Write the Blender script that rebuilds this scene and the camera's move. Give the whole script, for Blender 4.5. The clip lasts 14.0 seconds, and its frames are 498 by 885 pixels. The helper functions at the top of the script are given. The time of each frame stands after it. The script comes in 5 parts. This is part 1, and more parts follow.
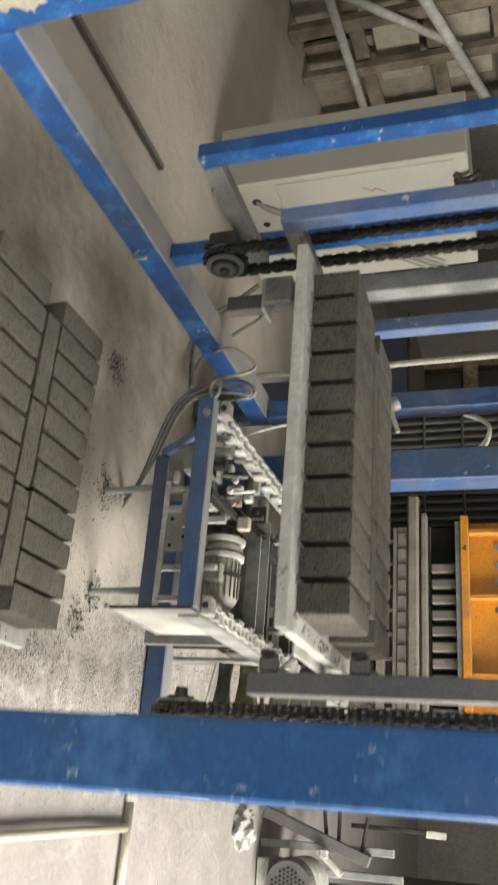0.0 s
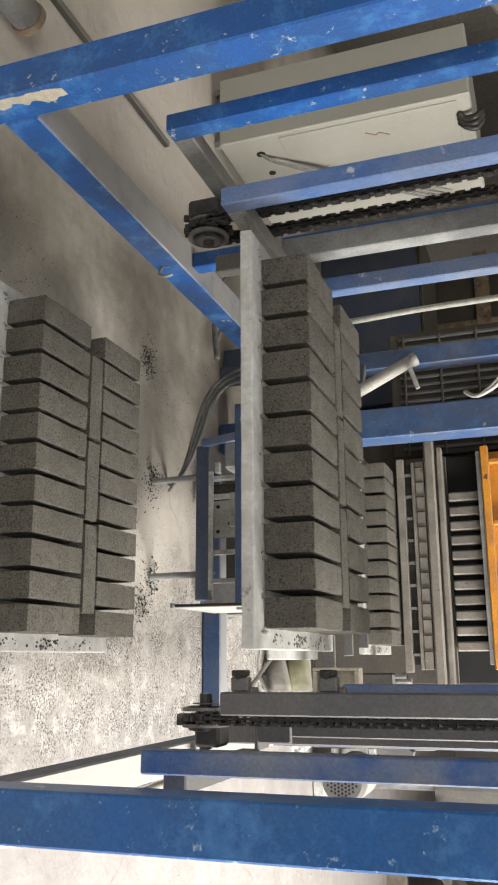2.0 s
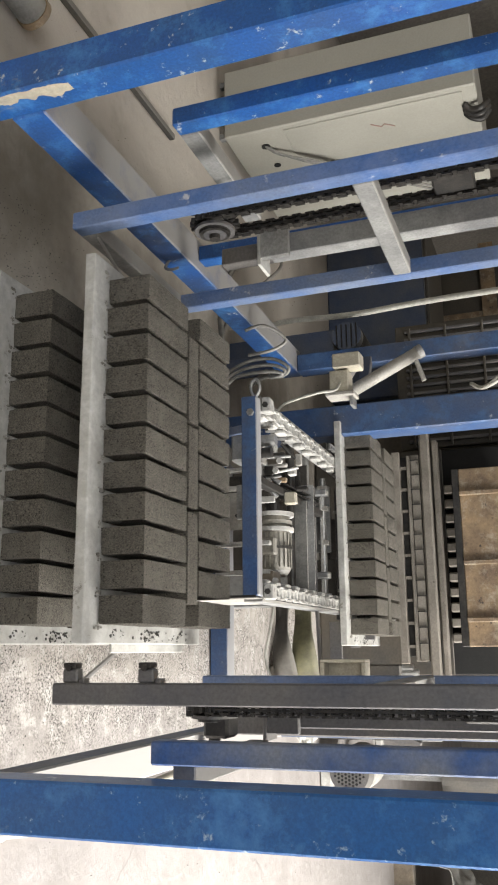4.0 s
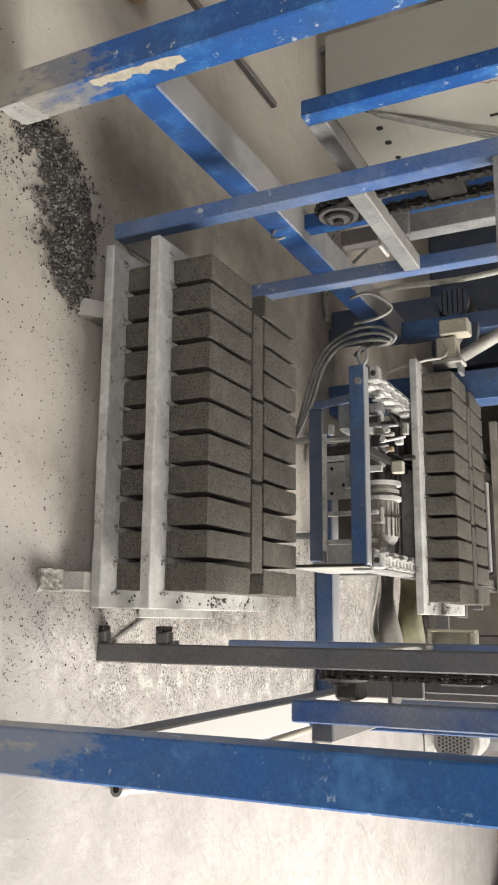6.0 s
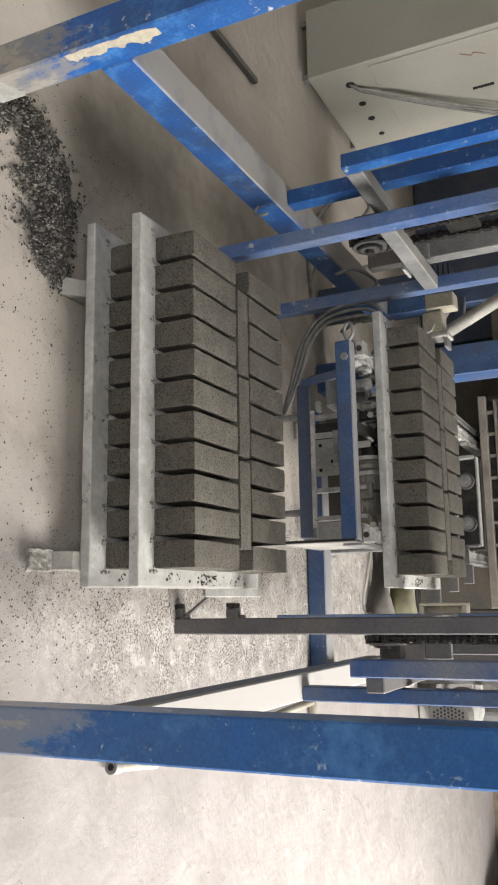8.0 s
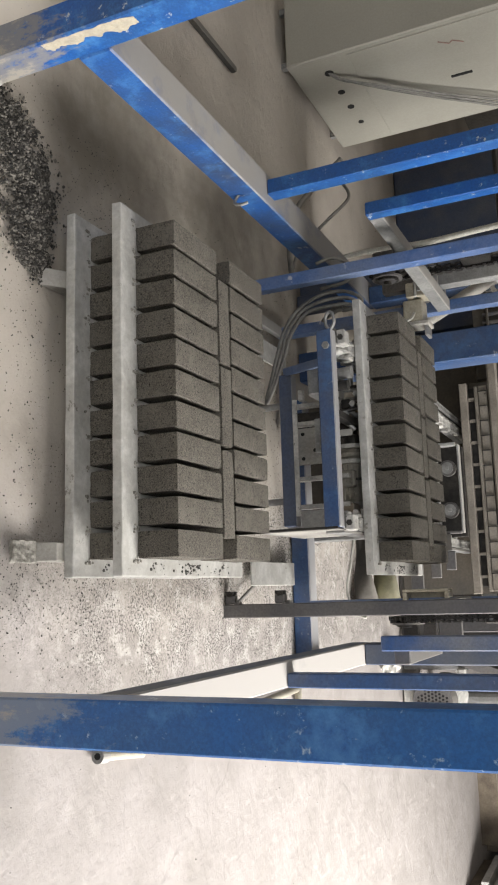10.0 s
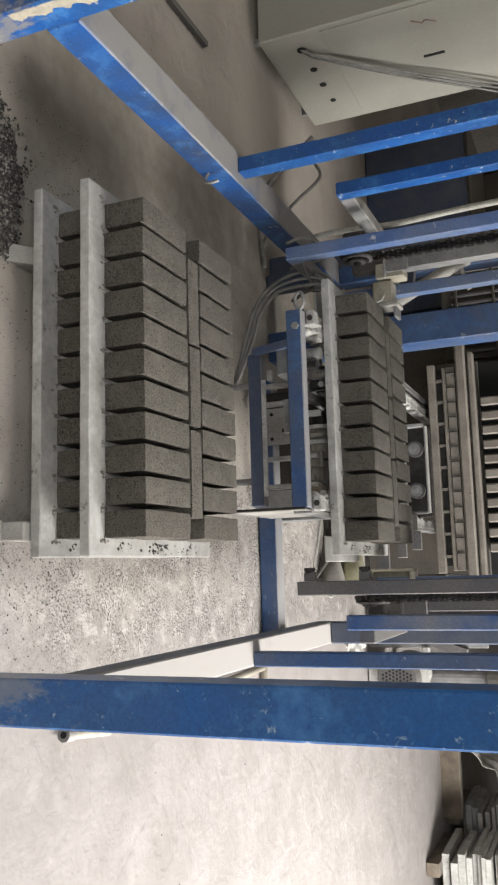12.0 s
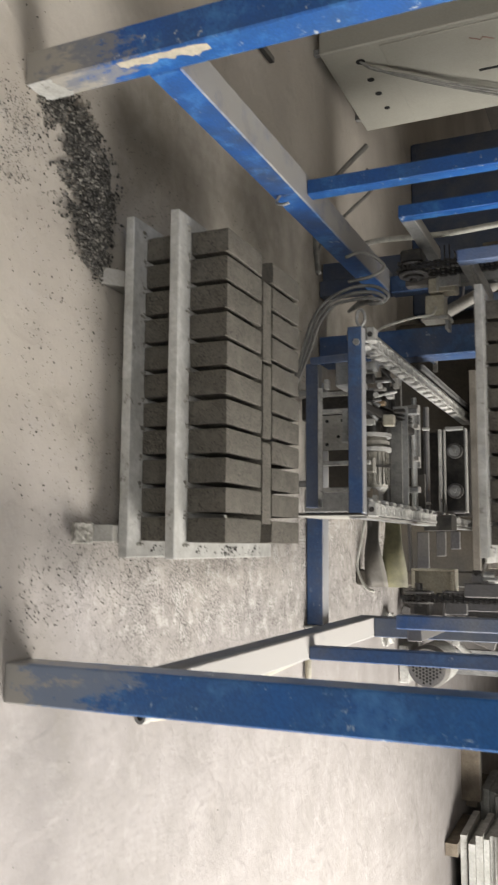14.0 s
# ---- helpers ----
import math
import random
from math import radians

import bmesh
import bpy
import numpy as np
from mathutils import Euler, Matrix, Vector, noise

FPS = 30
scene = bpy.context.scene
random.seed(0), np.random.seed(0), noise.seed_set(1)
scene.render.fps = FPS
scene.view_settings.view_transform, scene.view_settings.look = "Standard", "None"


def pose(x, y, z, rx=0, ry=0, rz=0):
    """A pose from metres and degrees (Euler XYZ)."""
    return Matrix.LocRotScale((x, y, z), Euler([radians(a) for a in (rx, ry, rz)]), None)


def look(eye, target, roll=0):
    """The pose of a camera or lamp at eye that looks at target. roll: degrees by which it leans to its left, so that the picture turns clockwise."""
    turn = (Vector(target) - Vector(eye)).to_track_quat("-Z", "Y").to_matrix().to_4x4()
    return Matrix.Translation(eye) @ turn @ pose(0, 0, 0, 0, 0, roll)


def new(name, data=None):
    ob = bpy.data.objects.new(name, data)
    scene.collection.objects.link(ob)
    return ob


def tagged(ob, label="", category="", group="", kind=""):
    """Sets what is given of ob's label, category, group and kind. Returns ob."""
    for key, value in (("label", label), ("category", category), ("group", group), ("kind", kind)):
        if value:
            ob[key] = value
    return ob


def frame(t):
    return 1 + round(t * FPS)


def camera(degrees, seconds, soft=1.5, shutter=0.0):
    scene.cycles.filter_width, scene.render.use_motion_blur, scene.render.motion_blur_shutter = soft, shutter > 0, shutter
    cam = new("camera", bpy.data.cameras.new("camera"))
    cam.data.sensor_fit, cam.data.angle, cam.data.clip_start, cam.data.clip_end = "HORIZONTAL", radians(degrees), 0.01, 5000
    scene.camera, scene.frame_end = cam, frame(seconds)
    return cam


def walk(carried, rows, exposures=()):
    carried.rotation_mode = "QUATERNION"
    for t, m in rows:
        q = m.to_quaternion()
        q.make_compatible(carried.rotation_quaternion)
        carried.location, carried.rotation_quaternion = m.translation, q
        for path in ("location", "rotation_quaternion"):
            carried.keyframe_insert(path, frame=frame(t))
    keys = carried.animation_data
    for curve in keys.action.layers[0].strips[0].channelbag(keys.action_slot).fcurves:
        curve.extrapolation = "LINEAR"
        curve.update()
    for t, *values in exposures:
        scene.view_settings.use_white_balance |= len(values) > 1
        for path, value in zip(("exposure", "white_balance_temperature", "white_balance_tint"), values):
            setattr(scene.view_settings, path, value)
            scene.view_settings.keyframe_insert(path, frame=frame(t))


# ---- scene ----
cam = camera(32.4, 14.0, soft=2.0, shutter=0.5)
PATH = [
    (0, (1.164, -1.267, 1.229), (0.379, 0.474, 0.634), 87.0),
    (0.5, (0.99, -1.395, 1.254), (0.219, 0.363, 0.693), 86.4),
    (1, (0.895, -1.512, 1.251), (0.29, 0.297, 0.65), 85.1),
    (1.5, (0.872, -1.561, 1.247), (0.343, 0.264, 0.621), 85.0),
    (2, (0.871, -1.574, 1.248), (0.38, 0.255, 0.604), 84.7),
    (4.5, (0.871, -1.588, 1.244), (0.407, 0.24, 0.577), 84.6),
    (5, (0.871, -1.613, 1.223), (0.411, 0.189, 0.486), 84.1),
    (5.5, (0.872, -1.62, 1.209), (0.435, 0.151, 0.389), 84.5),
    (6, (0.874, -1.607, 1.211), (0.469, 0.151, 0.348), 84.8),
    (6.5, (0.871, -1.601, 1.215), (0.471, 0.156, 0.347), 84.6),
    (7, (0.878, -1.598, 1.219), (0.477, 0.163, 0.359), 84.3),
    (7.5, (0.885, -1.597, 1.218), (0.495, 0.167, 0.36), 84.1),
    (8, (0.893, -1.595, 1.221), (0.523, 0.177, 0.37), 84.0),
    (8.5, (0.894, -1.595, 1.226), (0.544, 0.187, 0.39), 84.0),
    (11, (0.898, -1.603, 1.227), (0.556, 0.193, 0.418), 83.7),
    (11.5, (0.893, -1.603, 1.228), (0.568, 0.205, 0.436), 84.1),
    (12, (0.892, -1.6, 1.228), (0.597, 0.228, 0.471), 84.9),
    (12.5, (0.884, -1.605, 1.225), (0.639, 0.243, 0.5), 86.1),
    (13, (0.889, -1.662, 1.231), (0.683, 0.184, 0.49), 86.9),
    (13.5, (0.895, -1.773, 1.239), (0.663, 0.058, 0.467), 87.3),
    (14, (0.819, -1.816, 1.182), (0.581, 0.001, 0.38), 87.4),
]
walk(cam, [(t, look(eye, target, roll)) for t, eye, target, roll in PATH], exposures=[(0, 0.30, 6900, 5), (0.5, 0.53, 6850, 5), (1.0, 0.50, 6850, 6), (2.0, 0.47, 6650, 7), (4.5, 0.44, 6600, 8), (5.5, 0.41, 6700, 8), (6.5, 0.31, 6700, 8), (8.5, 0.26, 6600, 9), (11.0, 0.18, 6600, 9), (12.5, 0.09, 6500, 9), (14.0, 0.03, 6700, 8)])

# ---- world and light ----
world = bpy.data.worlds.new("world")
scene.world = world
world.use_nodes = True
wn = world.node_tree.nodes
sky = wn.new("ShaderNodeTexSky")
sky.sky_type = "NISHITA"
sky.sun_disc = False
sky.sun_elevation = radians(40)
sky.sun_rotation = radians(110)
world.node_tree.links.new(sky.outputs[0], wn["Background"].inputs[0])
wn["Background"].inputs[1].default_value = 0.05


def area_lamp(name, eye, target, sx, sy, watts, colour):
    data = bpy.data.lights.new(name, "AREA")
    data.shape, data.size, data.size_y, data.energy, data.color = "RECTANGLE", sx, sy, watts, colour
    ob = new(name, data)
    ob.matrix_world = look(eye, target)
    return ob


# daylight from an unseen gate on the right, and an added fill lamp in front
area_lamp("gate_daylight", (4.4, 1.1, 2.3), (0.7, 0.7, 0.1), 2.8, 2.6, 545, (0.993, 0.963, 0.94))
area_lamp("front_fill", (0.6, -4.4, 3.2), (0.4, 1.0, 0.2), 3.2, 2.4, 100, (0.99, 0.967, 0.945))


# ---- materials ----
def mat(name, colour, rough=0.6, metal=0.0, other=None, scale=8.0, amount=0.5, fine=120.0, bump=0.15, dust=0.0,
        dust_colour=(0.42, 0.40, 0.36), speck=None, speck_scale=90.0, speck_amount=0.12, spread=0.06, sharp=0.12, depth=0.002, streak=None, scuff=None, ragged=2.0, broken=0.0):
    """Paint or mineral: two colours mixed by a coarse noise, fine grain, specks, dust on what faces up."""
    m = bpy.data.materials.new(name)
    m.use_nodes = True
    n, l = m.node_tree.nodes, m.node_tree.links
    b = n["Principled BSDF"]
    b.inputs["Roughness"].default_value, b.inputs["Metallic"].default_value = rough, metal
    tc = n.new("ShaderNodeTexCoord")
    info = n.new("ShaderNodeObjectInfo")
    shift = n.new("ShaderNodeVectorMath")
    shift.operation = "ADD"
    l.new(tc.outputs["Object"], shift.inputs[0])
    mul = n.new("ShaderNodeMath")
    mul.operation = "MULTIPLY"
    mul.inputs[1].default_value = 37.0
    l.new(info.outputs["Random"], mul.inputs[0])
    l.new(mul.outputs[0], shift.inputs[1])

    def noise_tex(s, detail=6.0, r=0.6):
        t = n.new("ShaderNodeTexNoise")
        t.inputs["Scale"].default_value, t.inputs["Detail"].default_value, t.inputs["Roughness"].default_value = s, detail, r
        l.new(shift.outputs[0], t.inputs["Vector"])
        return t

    def ramp(src, a, c):
        r = n.new("ShaderNodeMapRange")
        r.inputs["From Min"].default_value, r.inputs["From Max"].default_value = a, c
        l.new(src, r.inputs["Value"])
        return r.outputs[0]

    def mix(fac, a, c):
        x = n.new("ShaderNodeMix")
        x.data_type = "RGBA"
        if isinstance(fac, float):
            x.inputs[0].default_value = fac
        else:
            l.new(fac, x.inputs[0])
        for k, v in ((6, a), (7, c)):
            if isinstance(v, tuple):
                x.inputs[k].default_value = (*v, 1)
            else:
                l.new(v, x.inputs[k])
        return x.outputs[2]

    coarse = noise_tex(scale)
    grain = noise_tex(fine, 3.0, 0.7)
    if other is None:
        other = tuple(c * 0.7 for c in colour)
    col = mix(ramp(coarse.outputs[0], 0.5 - sharp + (0.5 - amount) * 0.4, 0.5 + sharp + (0.5 - amount) * 0.4), colour, other)
    dark = n.new("ShaderNodeMix")
    dark.data_type, dark.blend_type = "RGBA", "MULTIPLY"
    dark.inputs[0].default_value = 1.0
    l.new(col, dark.inputs[6])
    g = n.new("ShaderNodeMapRange")
    g.inputs["From Min"].default_value, g.inputs["From Max"].default_value = 0.3, 0.7
    g.inputs["To Min"].default_value, g.inputs["To Max"].default_value = 1 - spread * 4, 1 + spread * 2
    l.new(grain.outputs[0], g.inputs["Value"])
    l.new(g.outputs[0], dark.inputs[7])
    col = dark.outputs[2]
    if scuff:
        col = mix(ramp(noise_tex(11.0, 10.0, 0.78).outputs[0], 0.50, 0.66), col, scuff)
    if speck:
        s = noise_tex(speck_scale, ragged, 0.5 + 0.03 * ragged)
        if streak:
            st = n.new("ShaderNodeVectorMath")
            st.operation = "MULTIPLY"
            st.inputs[1].default_value = streak
            l.new(shift.outputs[0], st.inputs[0])
            l.new(st.outputs[0], s.inputs["Vector"])
        col = mix(ramp(s.outputs[0], 0.66 - speck_amount, 0.72 - speck_amount), col, speck)
    if dust > 0:
        geo = n.new("ShaderNodeNewGeometry")
        sep = n.new("ShaderNodeSeparateXYZ")
        l.new(geo.outputs["Normal"], sep.inputs[0])
        d2 = noise_tex(scale * 1.7, 5.0, 0.65)
        add = n.new("ShaderNodeMath")
        add.operation = "MULTIPLY_ADD"
        l.new(d2.outputs[0], add.inputs[0])
        add.inputs[1].default_value = 0.9 + 1.6 * broken
        l.new(sep.outputs[2], add.inputs[2])
        fac = n.new("ShaderNodeMath")
        fac.operation = "MULTIPLY"
        l.new(ramp(add.outputs[0], 0.55 + 1.15 * broken, 1.35 + 1.0 * broken), fac.inputs[0])
        fac.inputs[1].default_value = dust
        col = mix(fac.outputs[0], col, dust_colour)
    l.new(col, b.inputs["Base Color"])
    if bump > 0:
        bp = n.new("ShaderNodeBump")
        bp.inputs["Strength"].default_value, bp.inputs["Distance"].default_value = bump, depth
        l.new(grain.outputs[0], bp.inputs["Height"])
        l.new(bp.outputs[0], b.inputs["Normal"])
    return m


BLUE = mat("blue_paint", (0.008, 0.085, 0.33), 0.42, 0.0, (0.020, 0.075, 0.21), 6, 0.5, 160, 0.08, 0.9, dust_colour=(0.40, 0.385, 0.36), speck=(0.42, 0.45, 0.47), speck_scale=34, speck_amount=0.045, sharp=0.2, scuff=(0.045, 0.17, 0.42), ragged=7.0, broken=1.0)
BEAM = mat("dust_topped_blue", (0.010, 0.085, 0.31), 0.45, 0.0, (0.030, 0.055, 0.12), 4, 0.5, 160, 0.08, 0.92, dust_colour=(0.33, 0.315, 0.29), speck=(0.42, 0.45, 0.47), speck_scale=34, speck_amount=0.03, sharp=0.16, scuff=(0.05, 0.16, 0.38), ragged=7.0, broken=0.42)
# rubbed blue with a lavender sheen of light painted into its colour
LAVENDER = mat("rubbed_sheen_blue", (0.055, 0.130, 0.33), 0.42, 0.0, (0.19, 0.22, 0.28), 5, 0.5, 140, 0.08, 0.45, dust_colour=(0.44, 0.43, 0.44), sharp=0.2, scuff=(0.14, 0.20, 0.37), speck=(0.45, 0.46, 0.50), speck_scale=26, speck_amount=0.03, ragged=7.0)
BLUE_CLEAN = mat("blue_front_paint", (0.010, 0.095, 0.31), 0.36, 0.0, (0.020, 0.090, 0.25), 5, 0.5, 160, 0.06, 0.25, speck=(0.30, 0.40, 0.52), speck_scale=30, speck_amount=0.05, scuff=(0.05, 0.165, 0.39), ragged=7.0)
WORN = mat("worn_blue_steel", (0.20, 0.208, 0.222), 0.48, 0.1, (0.030, 0.085, 0.24), 5, 0.52, 140, 0.08, 0.7, dust_colour=(0.36, 0.37, 0.39), sharp=0.14)
DULL = mat("dull_brown_steel", (0.15, 0.14, 0.13), 0.5, 0.25, (0.085, 0.085, 0.095), 5, 0.5, 140, 0.1, 0.5, dust_colour=(0.30, 0.285, 0.26), sharp=0.2)
DARKBLUE = mat("dull_blue_paint", (0.035, 0.06, 0.13), 0.55, 0.0, (0.10, 0.11, 0.13), 5, 0.5, 140, 0.08, 0.6, sharp=0.2)
FADED = mat("faded_blue_paint", (0.022, 0.072, 0.20), 0.5, 0.0, (0.085, 0.105, 0.16), 5, 0.45, 140, 0.08, 0.7, sharp=0.16, scuff=(0.06, 0.13, 0.27), speck=(0.36, 0.38, 0.40), speck_scale=30, speck_amount=0.03, ragged=7.0)
GREY = mat("dusty_grey_steel", (0.30, 0.30, 0.29), 0.6, 0.1, (0.17, 0.17, 0.17), 7, 0.5, 140, 0.1, 0.6)
PALE = mat("dusty_pale_steel", (0.40, 0.385, 0.35), 0.65, 0.1, (0.29, 0.275, 0.25), 9, 0.5, 140, 0.1, 0.4)
STEEL = mat("bare_steel", (0.42, 0.42, 0.41), 0.38, 0.6, (0.26, 0.26, 0.25), 14, 0.5, 140, 0.1, 0.25)
DARK = mat("dark_grease_steel", (0.022, 0.021, 0.020), 0.45, 0.3, (0.05, 0.045, 0.04), 30, 0.4, 200, 0.2, 0.05)
CHAINM = mat("oiled_chain_steel", (0.022, 0.020, 0.019), 0.35, 0.4, (0.06, 0.056, 0.05), 60, 0.4, 200, 0.2, 0.0)
BRICK = mat("fresh_concrete", (0.172, 0.154, 0.127), 0.95, 0.0, (0.124, 0.112, 0.091), 14, 0.5, 330, 1.0, 0.0, speck=(0.028, 0.025, 0.020), speck_scale=190, speck_amount=0.075, spread=0.2, sharp=0.22, depth=0.007, scuff=(0.165, 0.150, 0.125), ragged=4.0)
BOARD = mat("pallet_board", (0.52, 0.515, 0.49), 0.75, 0.0, (0.37, 0.362, 0.335), 13, 0.5, 60, 0.2, 0.1, speck=(0.16, 0.15, 0.13), speck_scale=22, speck_amount=0.04, spread=0.05, sharp=0.13, scuff=(0.385, 0.375, 0.345), ragged=8.0)
CRUMB = mat("pale_mortar_crumb", (0.34, 0.325, 0.29), 0.95, 0.0, (0.16, 0.15, 0.13), 60, 0.5, 220, 0.4, 0.0)
WHITESTEEL = mat("dust_white_steel", (0.55, 0.54, 0.51), 0.55, 0.1, (0.28, 0.275, 0.26), 16, 0.45, 140, 0.12, 0.3, sharp=0.14, speck=(0.06, 0.055, 0.05), speck_scale=40, speck_amount=0.04, ragged=6.0)
CABINET = mat("grey_enamel", (0.345, 0.335, 0.293), 0.5, 0.0, (0.30, 0.29, 0.25), 3, 0.5, 120, 0.03, 0.3, spread=0.02, sharp=0.25)
CREAM = mat("cream_plastic", (0.46, 0.425, 0.335), 0.5, 0.0, (0.36, 0.33, 0.26), 9, 0.5, 120, 0.06, 0.3)
MOTOR = mat("dusty_motor_enamel", (0.29, 0.27, 0.225), 0.6, 0.0, (0.10, 0.095, 0.08), 16, 0.5, 120, 0.1, 0.5)
MOULDSTEEL = mat("dust_brown_steel", (0.27, 0.245, 0.21), 0.6, 0.1, (0.15, 0.132, 0.11), 9, 0.5, 140, 0.12, 0.4, dust_colour=(0.33, 0.30, 0.265), sharp=0.2, speck=(0.06, 0.05, 0.04), speck_scale=24, speck_amount=0.03, ragged=7.0)
ORANGE = mat("orange_paint", (0.62, 0.25, 0.02), 0.45, 0.0, (0.42, 0.17, 0.03), 7, 0.4, 140, 0.1, 0.25, speck=(0.06, 0.04, 0.03), speck_scale=24, speck_amount=-0.02)
RUST = mat("rusty_plate", (0.27, 0.19, 0.11), 0.85, 0.0, (0.12, 0.085, 0.06), 9, 0.5, 120, 0.3, 0.1, sharp=0.16, scuff=(0.34, 0.29, 0.22), speck=(0.05, 0.04, 0.035), speck_scale=20, speck_amount=0.05, ragged=6.0)
HOSE = mat("dusty_rubber_hose", (0.20, 0.195, 0.18), 0.7, 0.0, (0.10, 0.10, 0.095), 16, 0.5, 150, 0.15, 0.5)
WHITEHOSE = mat("pale_air_line", (0.50, 0.49, 0.44), 0.5, 0.0, (0.35, 0.34, 0.30), 20, 0.5, 150, 0.05, 0.2)
CLOTH = mat("khaki_cloth", (0.165, 0.155, 0.085), 0.9, 0.0, (0.085, 0.08, 0.05), 10, 0.5, 300, 0.3, 0.2)
WOOD = mat("weathered_wood", (0.24, 0.20, 0.15), 0.85, 0.0, (0.13, 0.105, 0.08), 7, 0.5, 130, 0.3, 0.3)
OLDPANEL = mat("stained_panel", (0.36, 0.325, 0.265), 0.85, 0.0, (0.20, 0.165, 0.125), 3, 0.45, 90, 0.2, 0.2, sharp=0.12)
RED = mat("faded_red_paint", (0.42, 0.27, 0.235), 0.6)
# near-black that paints the dark inside of holes and slots
BLACK = mat("hole_shade_black", (0.012, 0.012, 0.012), 0.9)
PEBBLE = mat("spilt_aggregate", (0.135, 0.124, 0.108), 0.95, 0.0, (0.026, 0.024, 0.021), 75, 0.5, 220, 0.5, 0.0)
def vary_stones(m):
    n, l = m.node_tree.nodes, m.node_tree.links
    geo = n.new("ShaderNodeNewGeometry")
    r = n.new("ShaderNodeValToRGB")
    for k, (at, c) in enumerate(((0.0, (0.016, 0.015, 0.013, 1)), (0.60, (0.058, 0.053, 0.047, 1)), (0.92, (0.20, 0.188, 0.165, 1)))):
        e = r.color_ramp.elements[k] if k < 2 else r.color_ramp.elements.new(at)
        e.position, e.color = at, c
    l.new(geo.outputs["Random Per Island"], r.inputs[0])
    l.new(r.outputs[0], n["Principled BSDF"].inputs["Base Color"])


vary_stones(PEBBLE)
# dark brown-grey; behind the conveyor its tone also carries the deep shade
FARDARK = mat("dark_paint_and_shade", (0.045, 0.043, 0.040), 0.7, 0.1, (0.09, 0.075, 0.055), 3, 0.45, 90, 0.2, 0.35, sharp=0.2)
DUSTED = mat("dust_caked_blue", (0.03, 0.06, 0.13), 0.6, 0.0, (0.10, 0.11, 0.13), 5, 0.5, 140, 0.08, 1.0, dust_colour=(0.45, 0.43, 0.405), sharp=0.2)
PATCH = mat("primer_patch", (0.48, 0.43, 0.33), 0.6, 0.0, (0.36, 0.33, 0.27), 40, 0.5, 160, 0.1)
PLASTER = mat("dusty_plaster", (0.25, 0.23, 0.205), 0.95, 0.0, (0.18, 0.165, 0.145), 2, 0.5, 40, 0.2, 0.0, sharp=0.25)


def dirty_foot(m, reach, colour):
    """Splashed mud, rubbed and ragged, on the lower end of a post."""
    n, l = m.node_tree.nodes, m.node_tree.links
    b = n["Principled BSDF"]
    src = b.inputs["Base Color"].links[0].from_socket
    tc = n.new("ShaderNodeTexCoord")
    sep = n.new("ShaderNodeSeparateXYZ")
    l.new(tc.outputs["Object"], sep.inputs[0])
    grow = n.new("ShaderNodeVectorMath")
    grow.operation = "MULTIPLY"
    grow.inputs[1].default_value = (1.7, 1.7, 0.8)
    l.new(tc.outputs["Object"], grow.inputs[0])
    t = n.new("ShaderNodeTexNoise")
    t.inputs["Scale"].default_value, t.inputs["Detail"].default_value, t.inputs["Roughness"].default_value = 13.0, 10.0, 0.72
    l.new(grow.outputs[0], t.inputs["Vector"])
    add = n.new("ShaderNodeMath")
    add.operation = "MULTIPLY_ADD"
    l.new(t.outputs[0], add.inputs[0])
    add.inputs[1].default_value = -0.95
    l.new(sep.outputs[2], add.inputs[2])
    r = n.new("ShaderNodeMapRange")
    for k, v in (("From Min", reach - 0.475), ("From Max", reach - 0.56), ("To Min", 0.0), ("To Max", 0.9)):
        r.inputs[k].default_value = v
    l.new(add.outputs[0], r.inputs["Value"])
    x = n.new("ShaderNodeMix")
    x.data_type = "RGBA"
    l.new(r.outputs[0], x.inputs[0])
    l.new(src, x.inputs[6])
    x.inputs[7].default_value = (*colour, 1)
    l.new(x.outputs[2], b.inputs["Base Color"])


dirty_foot(BLUE_CLEAN, 0.26, (0.16, 0.195, 0.26))
dirty_foot(BLUE_CLEAN, 0.06, (0.30, 0.285, 0.255))
dirty_foot(BLUE, 0.24, (0.20, 0.20, 0.205))
dirty_foot(BLUE, 0.10, (0.33, 0.305, 0.265))


